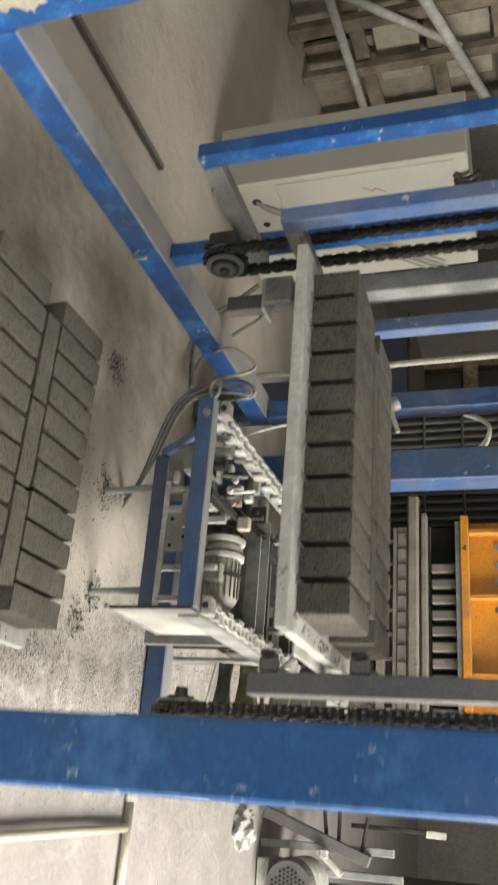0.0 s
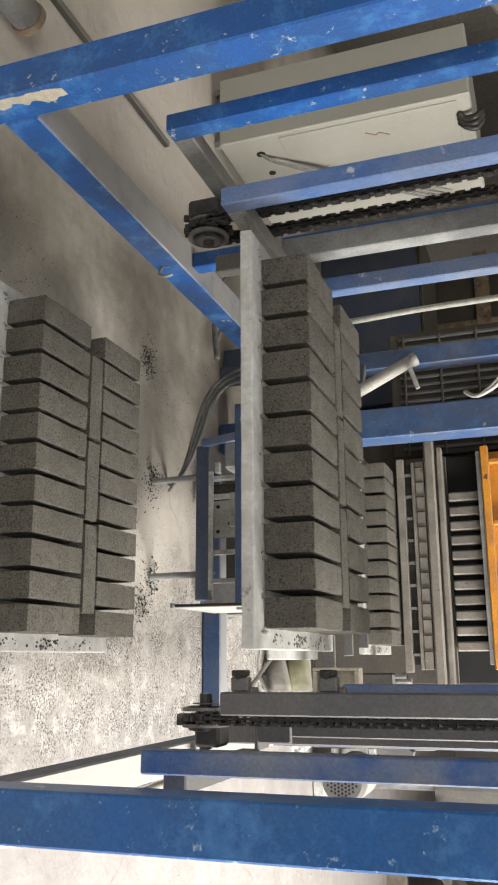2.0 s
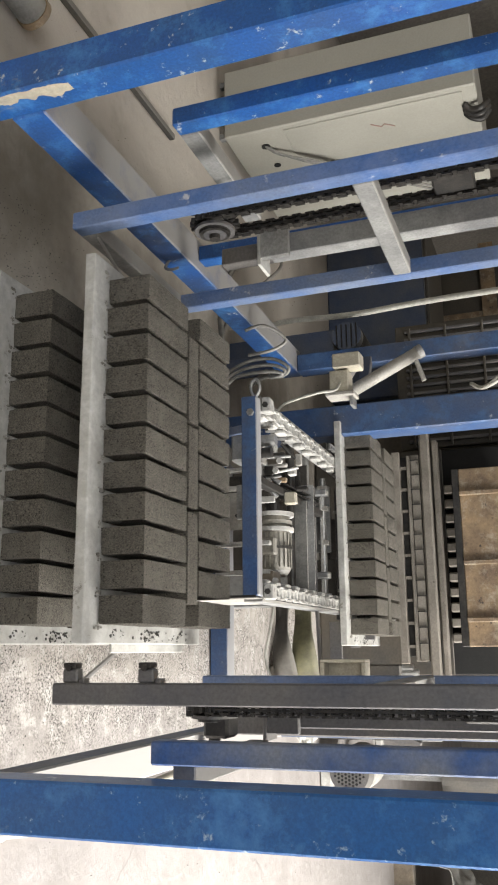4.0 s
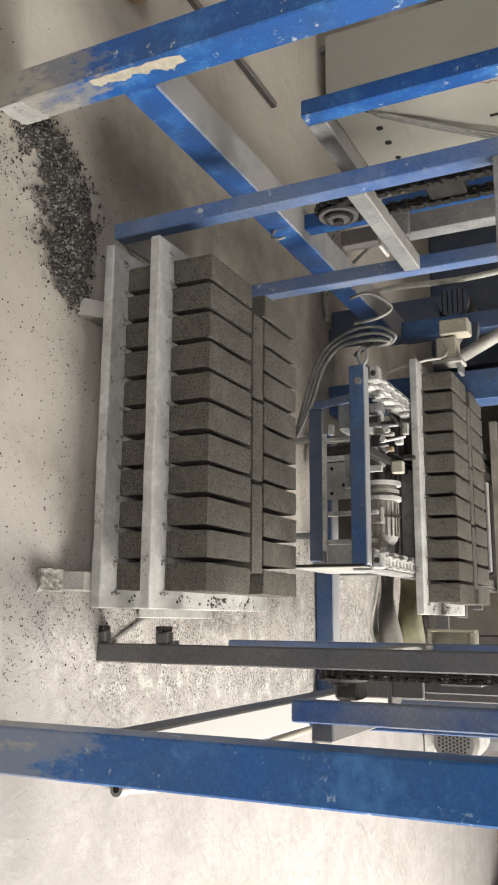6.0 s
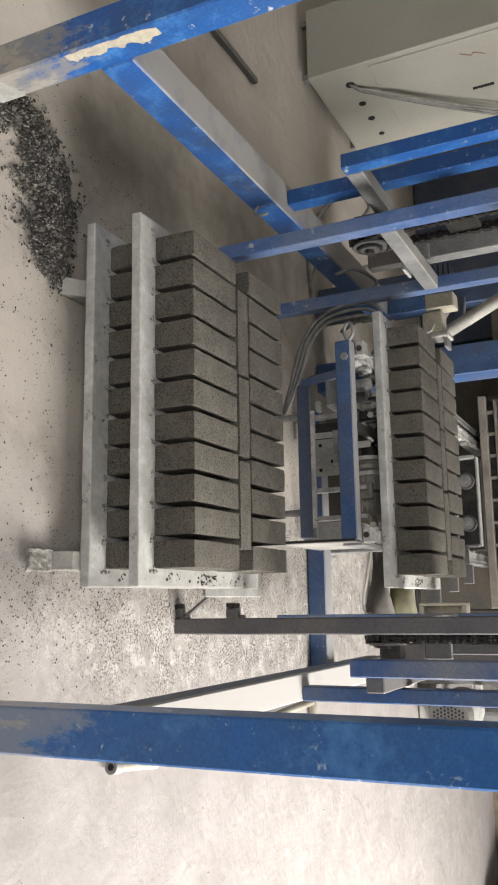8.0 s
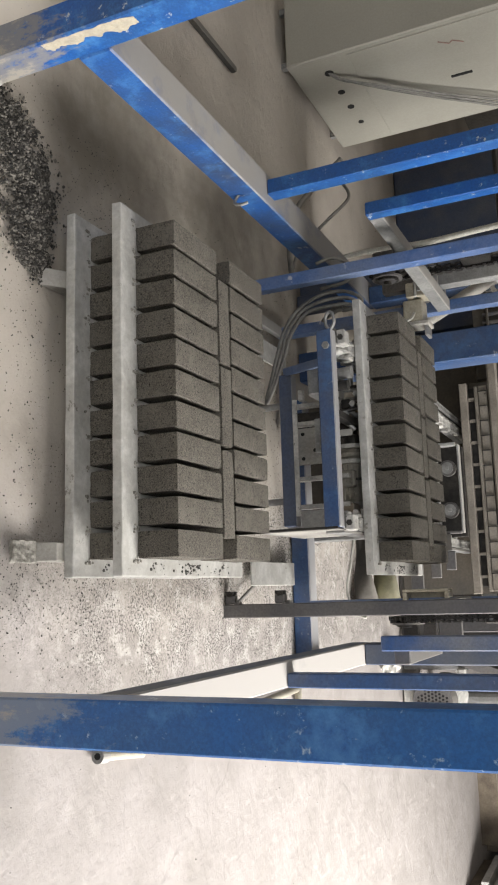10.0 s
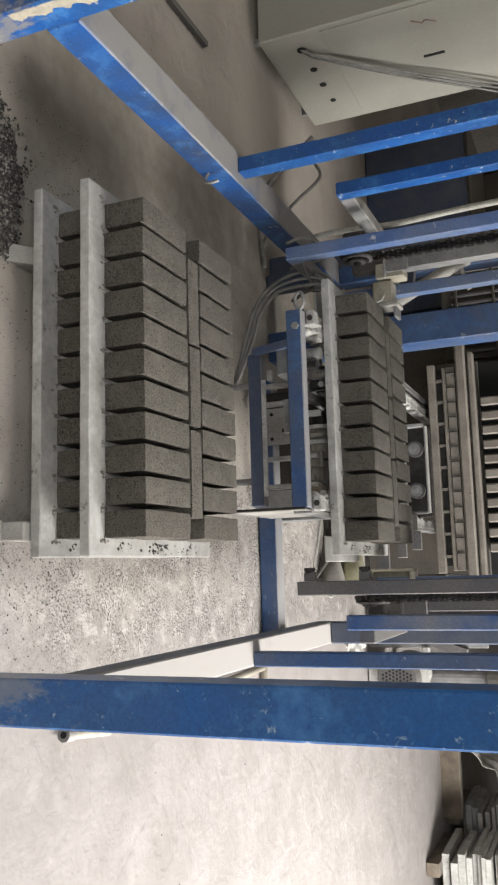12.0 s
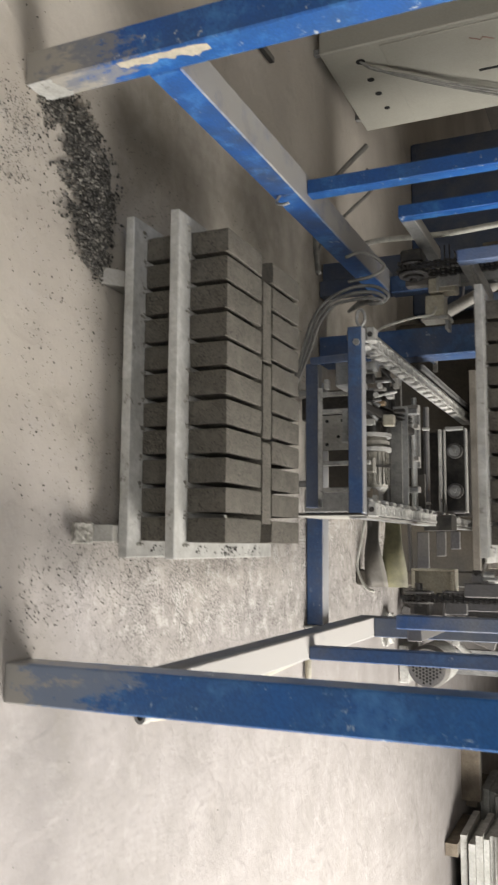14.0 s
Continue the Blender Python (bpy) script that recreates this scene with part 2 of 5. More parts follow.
def floor_material():
    """Trodden concrete: pale dust drifts, darker stains, black grit in the places where blocks crumble, shade painted
    in beside the stack.
    """
    m = bpy.data.materials.new("dusty_concrete_floor")
    m.use_nodes = True
    n, l = m.node_tree.nodes, m.node_tree.links
    b = n["Principled BSDF"]
    b.inputs["Roughness"].default_value = 0.92
    tc = n.new("ShaderNodeTexCoord")

    def noise_tex(s, d=7.0, r=0.62):
        t = n.new("ShaderNodeTexNoise")
        t.inputs["Scale"].default_value, t.inputs["Detail"].default_value, t.inputs["Roughness"].default_value = s, d, r
        l.new(tc.outputs["Object"], t.inputs["Vector"])
        return t.outputs[0]

    def ramp(src, a, c, lo=0.0, hi=1.0):
        r = n.new("ShaderNodeMapRange")
        for k, v in (("From Min", a), ("From Max", c), ("To Min", lo), ("To Max", hi)):
            r.inputs[k].default_value = v
        l.new(src, r.inputs["Value"])
        return r.outputs[0]

    def mix(fac, a, c):
        x = n.new("ShaderNodeMix")
        x.data_type = "RGBA"
        l.new(fac, x.inputs[0])
        for k, v in ((6, a), (7, c)):
            if isinstance(v, tuple):
                x.inputs[k].default_value = (*v, 1)
            else:
                l.new(v, x.inputs[k])
        return x.outputs[2]

    def math_node(op, a, c):
        x = n.new("ShaderNodeMath")
        x.operation = op
        x.inputs[2].default_value = -0.45
        for k, v in ((0, a), (1, c)):
            if isinstance(v, float):
                x.inputs[k].default_value = v
            else:
                l.new(v, x.inputs[k])
        return x.outputs[0]

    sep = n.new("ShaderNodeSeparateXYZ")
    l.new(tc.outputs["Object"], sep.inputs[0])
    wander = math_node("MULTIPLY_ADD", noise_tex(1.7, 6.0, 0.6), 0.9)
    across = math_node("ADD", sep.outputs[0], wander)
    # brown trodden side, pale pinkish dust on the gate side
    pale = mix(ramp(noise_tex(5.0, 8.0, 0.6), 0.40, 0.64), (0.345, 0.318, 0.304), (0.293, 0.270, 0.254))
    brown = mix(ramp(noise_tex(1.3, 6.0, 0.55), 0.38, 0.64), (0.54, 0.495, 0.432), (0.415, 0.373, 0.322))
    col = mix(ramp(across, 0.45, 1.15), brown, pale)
    col = mix(ramp(noise_tex(9.0, 9.0, 0.7), 0.54, 0.72, 0.0, 0.45), col, (0.455, 0.426, 0.405))
    col = mix(ramp(noise_tex(2.6, 9.0, 0.7), 0.58, 0.74, 0.0, 0.45), col, (0.25, 0.225, 0.19))
    # pepper of crumbled block round the stack
    zone = math_node("MULTIPLY", ramp(across, 0.40, 0.72), ramp(sep.outputs[0], 1.24, 1.06))
    along = math_node("ADD", sep.outputs[1], wander)
    zone = math_node("MULTIPLY", zone, ramp(along, 3.0, 2.6))
    zone = math_node("MULTIPLY", zone, ramp(along, -0.1, 0.35))
    patchy = ramp(noise_tex(9.0, 9.0, 0.72), 0.38, 0.56, 0.10, 1.0)
    fine = ramp(noise_tex(150.0, 6.0, 0.8), 0.50, 0.545)
    coarse = ramp(noise_tex(75.0, 8.0, 0.85), 0.56, 0.605)
    splash = math_node("MULTIPLY", ramp(noise_tex(17.0, 10.0, 0.75), 0.50, 0.60, 0.0, 0.75), zone)
    col = mix(splash, col, (0.56, 0.535, 0.50))
    col = mix(math_node("MULTIPLY", ramp(noise_tex(23.0, 10.0, 0.8), 0.55, 0.68, 0.0, 0.7), zone), col, (0.20, 0.185, 0.16))
    grit = math_node("MULTIPLY", math_node("MAXIMUM", fine, coarse), math_node("MULTIPLY", zone, patchy))
    col = mix(grit, col, (0.060, 0.055, 0.048))
    # shade painted into the floor colour between the stack and the side beam
    stack_shade = math_node("MULTIPLY", ramp(across, 0.36, 0.14), ramp(sep.outputs[1], -0.16, 0.02))
    stack_shade = math_node("MULTIPLY", stack_shade, ramp(across, -0.75, -0.35))
    col = mix(math_node("MULTIPLY", stack_shade, ramp(noise_tex(3.4, 8.0, 0.66), 0.34, 0.60, 0.25, 0.8)), col, (0.205, 0.182, 0.150))
    few = math_node("MULTIPLY", ramp(noise_tex(70.0, 9.0, 0.85), 0.60, 0.66), ramp(noise_tex(4.4, 9.0, 0.75), 0.50, 0.62, 0.0, 0.7))
    col = mix(few, col, (0.12, 0.11, 0.10))
    l.new(col, b.inputs["Base Color"])
    bp = n.new("ShaderNodeBump")
    bp.inputs["Strength"].default_value, bp.inputs["Distance"].default_value = 0.45, 0.013
    crease = ramp(noise_tex(3.1, 3.0, 0.5), 0.485, 0.515, 0.0, 0.22)
    l.new(math_node("ADD", math_node("ADD", noise_tex(14.0, 9.0, 0.7), crease), math_node("MULTIPLY", noise_tex(120.0, 5.0, 0.7), 0.06)), bp.inputs["Height"])
    l.new(bp.outputs[0], b.inputs["Normal"])
    return m


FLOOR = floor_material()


# ---- mesh helpers ----
def box(bm, x0, x1, y0, y1, z0, z1, bevel=0.0, segs=1):
    """A box between two corners, its edges chamfered."""
    m = Matrix.LocRotScale(((x0 + x1) / 2, (y0 + y1) / 2, (z0 + z1) / 2), None, (abs(x1 - x0), abs(y1 - y0), abs(z1 - z0)))
    made = bmesh.ops.create_cube(bm, size=1, matrix=m)["verts"]
    if bevel:
        edges = list({e for v in made for e in v.link_edges})
        bmesh.ops.bevel(bm, geom=edges, offset=bevel, segments=segs, affect="EDGES", profile=0.5)


def rod(bm, a, b, r, seg=14, r2=None):
    """A cylinder or cone from a to b."""
    a, b = Vector(a), Vector(b)
    q = (b - a).to_track_quat("Z", "Y").to_matrix().to_4x4()
    bmesh.ops.create_cone(bm, cap_ends=True, segments=seg, radius1=r, radius2=r if r2 is None else r2, depth=(b - a).length,
                          matrix=Matrix.Translation((a + b) / 2) @ q)


def bar(bm, a, b, w, h, up=(0, 0, 1), bevel=0.003):
    """A square bar from a to b."""
    a, b = Vector(a), Vector(b)
    d = (b - a).normalized()
    s = d.cross(Vector(up)).normalized()
    t = s.cross(d)
    rot = Matrix((s, d, t)).transposed().to_4x4()
    m = Matrix.Translation((a + b) / 2) @ rot @ Matrix.Diagonal((w, (b - a).length, h, 1))
    made = bmesh.ops.create_cube(bm, size=1, matrix=m)["verts"]
    if bevel:
        bmesh.ops.bevel(bm, geom=list({e for v in made for e in v.link_edges}), offset=bevel, segments=1, affect="EDGES")


def pipe_along(bm, points, r, seg=8, steps=8):
    """A hose through points, smoothed."""
    pts = [Vector(p) for p in points]
    path = []
    for i in range(len(pts) - 1):
        p0, p1, p2, p3 = pts[max(i - 1, 0)], pts[i], pts[i + 1], pts[min(i + 2, len(pts) - 1)]
        for k in range(steps):
            t = k / steps
            path.append(0.5 * ((2 * p1) + (p2 - p0) * t + (2 * p0 - 5 * p1 + 4 * p2 - p3) * t * t + (3 * p1 - p0 - 3 * p2 + p3) * t ** 3))
    path.append(pts[-1])
    rings, ref = [], Vector((0.31, 0.52, 0.79))
    for i, p in enumerate(path):
        d = (path[min(i + 1, len(path) - 1)] - path[max(i - 1, 0)]).normalized()
        u = d.cross(ref).normalized()
        v = d.cross(u)
        rings.append([bm.verts.new(p + r * (math.cos(a) * u + math.sin(a) * v)) for a in (2 * math.pi * k / seg for k in range(seg))])
    for a, b in zip(rings, rings[1:]):
        for k in range(seg):
            bm.faces.new((a[k], a[(k + 1) % seg], b[(k + 1) % seg], b[k]))
    bm.faces.new(rings[0][::-1])
    bm.faces.new(rings[-1])


def mesh_of(name, bm, material, smooth=False):
    bmesh.ops.recalc_face_normals(bm, faces=bm.faces)
    me = bpy.data.meshes.new(name)
    bm.to_mesh(me)
    bm.free()
    me.materials.append(material)
    if smooth:
        me.polygons.foreach_set("use_smooth", [True] * len(me.polygons))
    return me


def part(name, bm, material, parent, label="", smooth=False):
    ob = new(name, mesh_of(name, bm, material, smooth))
    ob.parent = parent
    if label:
        ob["label"] = label
    return ob


def thing(name, label, category, at=(0, 0, 0), group="", kind=""):
    ob = new(name)
    ob.empty_display_size = 0.05
    ob.matrix_basis = Matrix.Translation(at)
    return tagged(ob, label, category, group, kind)


def solid(name, bm, material, label="", category="", group="", kind="", smooth=False):
    return tagged(new(name, mesh_of(name, bm, material, smooth)), label, category, group, kind)


def one_box(*args, **kw):
    bm = bmesh.new()
    box(bm, *args, **kw)
    return bm


def one_rod(*args, **kw):
    bm = bmesh.new()
    rod(bm, *args, **kw)
    return bm


def one_bar(*args, **kw):
    bm = bmesh.new()
    bar(bm, *args, **kw)
    return bm


def hose(name, points, r, material, label, category="hose", parent=None):
    bm = bmesh.new()
    pipe_along(bm, points, r)
    if parent:
        return part(name, bm, material, parent, label, True)
    return solid(name, bm, material, label, category, smooth=True)


# ---- the hall ----
def ground(x, y):
    """Height of the trodden floor: it sinks a little before the stacking frame."""
    t = min(1.0, max(0.0, (-0.13 - y) / 0.13))
    return 0.006 * noise.noise(Vector((x * 1.3, y * 1.3, 0))) + 0.003 * noise.noise(Vector((x * 6, y * 6, 3))) - 0.004 - 0.046 * t * t * (3 - 2 * t)


def hall():
    bm = bmesh.new()
    bmesh.ops.create_grid(bm, x_segments=160, y_segments=230, size=1, matrix=Matrix.Translation((0.25, 2.0, 0)) @ Matrix.Diagonal((4.75, 7.0, 1, 1)))
    for v in bm.verts:
        p = v.co
        v.co.z = ground(p.x, p.y)
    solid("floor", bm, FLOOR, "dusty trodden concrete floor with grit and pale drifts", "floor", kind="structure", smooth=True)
    solid("wall_back", one_box(-4.5, 5.0, 9.0, 9.2, 0, 5.0), PLASTER, "far plastered hall wall in shade", "wall", kind="structure")
    solid("wall_left", one_box(-3.9, -3.7, -5.0, 9.0, 0, 5.0), PLASTER, "dusty plastered side wall", "wall", kind="structure")
    # unseen walls added to enclose: wide opening on the gate side, yard side likewise
    bm = bmesh.new()
    box(bm, 5.0, 5.2, 2.6, 9.2, 0, 5.0)
    box(bm, 5.0, 5.2, -5.0, -3.2, 0, 5.0)
    box(bm, 5.0, 5.2, -3.2, 2.6, 4.2, 5.0)
    solid("wall_gate_side", bm, PLASTER, "unseen enclosing wall with a wide opening for the gate light", "wall", kind="structure")
    bm = bmesh.new()
    box(bm, -4.5, -1.6, -5.2, -5.0, 0, 5.0)
    box(bm, 2.8, 5.0, -5.2, -5.0, 0, 5.0)
    box(bm, -1.6, 2.8, -5.2, -5.0, 4.3, 5.0)
    solid("wall_yard_side", bm, PLASTER, "unseen enclosing wall with an open bay", "wall", kind="structure")
    # unseen roof added to keep the sky's light out
    solid("ceiling", one_box(-4.7, 5.2, -5.2, 9.2, 5.0, 5.15), PLASTER, "unseen roof that closes the hall", "ceiling", kind="structure")


# ---- the fixed stacking frame ----
def stacking_frame():
    f = thing("stacking_frame", "blue welded tube frame round the pallet stack", "machine frame")
    lp = part("post", one_box(-0.315, -0.235, -0.315, -0.235, -0.055, 2.6, bevel=0.004), BLUE, f, "scratched bright blue post with a primer patch")
    rng = random.Random(4)

    def smear(name, material, label, x, outline):
        bm = bmesh.new()
        low = [bm.verts.new((x, y, z)) for y, z in outline]
        bm.faces.new(low)
        top = bmesh.ops.extrude_face_region(bm, geom=bm.faces[:])
        for v in top["geom"]:
            if isinstance(v, bmesh.types.BMVert):
                v.co.x += 0.0008
        return part(name, bm, material, lp, label)

    def rough_edge(k, size):
        return size * (noise.noise(Vector((k * 0.137, 3.3, 0.4))) + 0.5 * noise.noise(Vector((k * 0.413, 5.7, 0.2))))

    foot = [(-0.314, -0.05), (-0.236, -0.05)] + [(-0.236 - 0.078 * k / 40, 0.030 + rough_edge(k, 0.012) - 0.02 * k / 40) for k in range(41)]
    smear("cement_splash", BOARD, "dried cement splash round the foot", -0.2352, foot)
    up = [(-0.311 + rough_edge(k + 90, 0.005) + 0.008 * (k / 60), 0.19 + 0.0037 * k) for k in range(60)]
    down = [(-0.271 - 0.016 * (k / 60) + rough_edge(k + 200, 0.014), 0.41 - 0.0037 * k) for k in range(60)]
    smear("primer_patch", PATCH, "bare cream primer patch", -0.2352, up + down)
    rp = part("post", one_box(1.072, 1.158, -0.305, -0.225, -0.055, 2.6, bevel=0.004), BLUE_CLEAN, f, "smooth mid-blue post with fine scratches")
    part("side_beam", one_box(-0.332, -0.234, -0.235, 1.68, 0.230, 0.312, bevel=0.004), BEAM, f, "blue side beam, dust on its top face")
    part("side_beam", one_box(1.078, 1.150, -0.225, 1.38, 0.240, 0.312, bevel=0.004), DUSTED, f, "side beam caked with pale dust")
    part("upright", one_box(-0.310, -0.262, 0.585, 0.635, 0.3125, 2.6, bevel=0.003), BLUE, f)
    part("upright", one_box(1.112, 1.150, 0.60, 0.65, 0.3125, 2.6, bevel=0.003), FADED, f)
    part("rear_post", one_box(-0.302, -0.230, 1.60, 1.68, 0.3125, 2.6, bevel=0.004), FADED, f)
    part("rear_post", one_box(1.078, 1.150, 1.301, 1.38, 0.3125, 2.6, bevel=0.004), DARKBLUE, f)
    base = part("floor_beam", one_box(0.16, 1.13, 1.44, 1.51, 0.0, 0.07, bevel=0.004), FADED, f, "blue beam on the floor")
    part("end_plate", one_box(1.132, 1.142, 1.41, 1.53, 0.0, 0.11, bevel=0.002), BOARD, base)
    part("leg", one_box(-0.32, -0.25, 1.61, 1.67, 0.0, 0.2295, bevel=0.003), DARKBLUE, f)
    hk = bmesh.new()
    pipe_along(hk, [(-0.24, 0.50, 0.26), (-0.215, 0.50, 0.245), (-0.205, 0.50, 0.265), (-0.21, 0.505, 0.285)], 0.005, 6, 4)
    part("hook", hk, GREY, f, "small bent wire hook", True)


def floor_rails():
    for k, x in enumerate((0.130, 0.772)):
        r = thing("floor_rail", "short dusty steel bar that carries the pallet stack", "floor rail", group="floor rails under the stack")
        bm = bmesh.new()
        box(bm, x, x + 0.042, -0.075, 0.62, 0.0, 0.050, bevel=0.002)
        for v in bm.verts:
            if v.co.y < -0.05 and v.co.z > 0.03:
                v.co.y += 0.018 + (0.05 if k == 0 else 0.0)
        part("bar", bm, PALE, r)
        if k == 1:
            bm = bmesh.new()
            box(bm, x - 0.004, x + 0.046, -0.155, -0.0755, -0.002, 0.010, bevel=0.002)
            bmesh.ops.subdivide_edges(bm, edges=bm.edges[:], cuts=6, use_grid_fill=True)
            for v in bm.verts:
                v.co += 0.004 * noise.noise_vector(v.co * 80)
            part("mortar_crust", bm, CRUMB, r, "rough mortar crust before the bar")


# ---- blocks on their boards ----
def block_mesh(seed, sx, sy, sz):
    """A pressed block: its faces nearly true, its edges crumbled."""
    bm = bmesh.new()
    nx, ny, nz = (4, 9, 5) if sy > sx else (9, 3, 5)
    bmesh.ops.create_cube(bm, size=1, matrix=Matrix.LocRotScale((sx / 2, sy / 2, sz / 2), None, (sx, sy, sz)))
    for axis, count, size in ((0, nx, sx), (1, ny, sy), (2, nz, sz)):
        for k in range(1, count):
            at = [0, 0, 0]
            at[axis] = size * k / count
            way = [0, 0, 0]
            way[axis] = 1
            bmesh.ops.bisect_plane(bm, geom=bm.verts[:] + bm.edges[:] + bm.faces[:], plane_co=at, plane_no=way)
    for v in bm.verts:
        c = v.co.copy()
        on = [min(c[a], d - c[a]) < 1e-5 for a, d in ((0, sx), (1, sy), (2, sz))]
        mid = Vector((sx / 2, sy / 2, sz / 2))
        q = c * 90 + Vector((seed * 7.1, seed * 3.3, 0))
        v.co += noise.noise_vector(q * 0.4) * 0.0004
        if sum(on) >= 2:
            pull = 0.0008 + 0.0016 * max(0.0, noise.noise(q * 1.7) + 0.1) * (1.6 if sum(on) == 3 else 1.0)
            for a in range(3):
                if on[a]:
                    v.co[a] += pull if c[a] < mid[a] else -pull
    return mesh_of("block", bm, BRICK)


BLOCKS = [block_mesh(k, 0.0605, 0.217, 0.104) for k in range(4)]
SHORT = [block_mesh(5 + k, 0.0605, 0.207, 0.104) for k in range(4)]
CROSS = [block_mesh(9 + k, w, 0.058, 0.104) for k, w in enumerate((0.218, 0.200, 0.216))]


def crumb_mesh():
    """Crumbs that squeezed out between the blocks on to the board."""
    rng = random.Random(33)
    bm = bmesh.new()
    for k in range(12):
        for _ in range(9):
            x, y, r = 0.0325 + 0.0715 * k + rng.gauss(0, 0.005), 0.019 + rng.gauss(0, 0.006), rng.uniform(0.001, 0.0042)
            bmesh.ops.create_icosphere(bm, subdivisions=1, radius=1, matrix=Matrix.Translation((x, y, 0.0252 + 0.3 * r)) @ Matrix.Diagonal((r, r * rng.uniform(0.7, 1.5), r * 0.8, 1)))
    for v in bm.verts:
        v.co += 0.0006 * noise.noise_vector(v.co * 400)
    return mesh_of("crumbled_mortar", bm, CRUMB)


CRUMBS = crumb_mesh()


def smear_mesh():
    rng = random.Random(21)
    bm = bmesh.new()
    for _ in range(90):
        x, y, r = rng.uniform(0.820, 0.848), rng.choice((0.12, 0.24, 0.28, 0.30, 0.42)) + rng.gauss(0, 0.022), 0.0009 + 0.0036 * rng.random() ** 2.2
        m = Matrix.Translation((x, y, 0.0252)) @ Matrix.Diagonal((r, r * rng.uniform(0.7, 1.8), 0.0012, 1))
        bmesh.ops.create_icosphere(bm, subdivisions=1, radius=1, matrix=m)
    return mesh_of("mortar_smear", bm, DARK)


SMEAR = smear_mesh()


def loaded_pallet(at, seed, label):
    rng = random.Random(seed)
    p = thing("loaded_pallet", label, "loaded pallet", at, "pallets of fresh blocks")
    bm = bmesh.new()
    box(bm, -0.002, 0.853, -0.036, 0.566, 0, 0.025, bevel=0.003, segs=2)
    for k in range(1, 30):
        bmesh.ops.bisect_plane(bm, geom=bm.verts[:] + bm.edges[:] + bm.faces[:], plane_co=(0.0285 * k, 0, 0), plane_no=(1, 0, 0))
    for v in bm.verts:
        w = noise.noise_vector(Vector((v.co.x * 14, v.co.y * 6 + seed, v.co.z * 90)))
        v.co += Vector((0.0012 * w.x, 0.0022 * w.y, 0.0007 * w.z))
    board = part("board", bm, BOARD, p, "pale worn pallet board")
    sm = tagged(new("mortar_smear", SMEAR), "dark mortar smears on the board", kind="stuff")
    sm.parent = board
    cr = tagged(new("crumbled_mortar", CRUMBS), "pale mortar crumbs between the blocks", kind="stuff")
    cr.parent = board

    def brick(me, x, y):
        ob = new("brick", me)
        ob.parent = p
        ob.matrix_basis = pose(x + rng.uniform(-0.001, 0.001), y + rng.uniform(-0.002, 0.002), 0.0252, 0, 0, rng.uniform(-0.4, 0.4))

    for k in range(11):
        brick(BLOCKS[(k + seed) % 4], 0.038 + 0.0715 * k, 0.025)
        brick(SHORT[(k + seed + 2) % 4], 0.038 + 0.0715 * k, 0.317)
    for k, x in enumerate((0.110, 0.338, 0.548)):
        brick(CROSS[k], x, 0.2510)
    return p


# ---- roller chain, as one loop ----
def chain_loop(parent, x, y0, y1, z0, z1):
    """Links of a vertical roller chain: two strands joined round the sprocket at the bottom."""
    pitch = 0.0165
    for y in (y0, y1):
        bm = bmesh.new()
        z, k = z0, 0
        while z < z1:
            w = 0.011 if k % 2 else 0.007
            for s in (-1, 1):
                box(bm, x + s * w - 0.0018, x + s * w + 0.0018, y - 0.0095, y + 0.0095, z - 0.003, z + pitch + 0.003)
            rod(bm, (x - 0.0135, y, z), (x + 0.0135, y, z), 0.0045, 6)
            z += pitch
            k += 1
        ch = part("chain", bm, CHAINM, parent, "oily black roller chain")
        part("chain_guide", one_box(x - 0.0025, x + 0.0025, y - 0.006, y + 0.006, z0, z1), DARK, ch, "greasy black chain guide")


def sprocket(parent, x, y, z, r):
    bm = bmesh.new()
    ring = []
    for k in range(72):
        a = 2 * math.pi * k / 72
        q = r + (0.010 if k % 4 in (1, 2) else -0.002)
        ring.append(bm.verts.new((x - 0.006, y + q * math.cos(a), z + q * math.sin(a))))
    bm.faces.new(ring)
    top = bmesh.ops.extrude_face_region(bm, geom=bm.faces[:])
    for v in top["geom"]:
        if isinstance(v, bmesh.types.BMVert):
            v.co.x += 0.012
    bmesh.ops.recalc_face_normals(bm, faces=bm.faces[:])
    sp = part("sprocket", bm, DARK, parent)
    hub = bmesh.new()
    rod(hub, (x - 0.02, y, z), (x + 0.022, y, z), r * 0.45, 18)
    rod(hub, (x + 0.02, y, z), (x + 0.026, y, z), r * 0.72, 22)
    part("hub", hub, CHAINM, sp)
    for face in (-1, 1):
        part("face_ring", one_rod((x + face * 0.0125, y, z), (x + face * 0.0195, y, z), r * 0.98, 30), DULL, sp, "dull greasy face ring")
        part("face_groove", one_rod((x + face * 0.0196, y, z), (x + face * 0.0215, y, z), r * 0.76, 30), DARK, sp)
        part("face_boss", one_rod((x + face * 0.0262, y, z), (x + face * 0.0275, y, z), r * 0.56, 26), DULL, sp)
    return sp


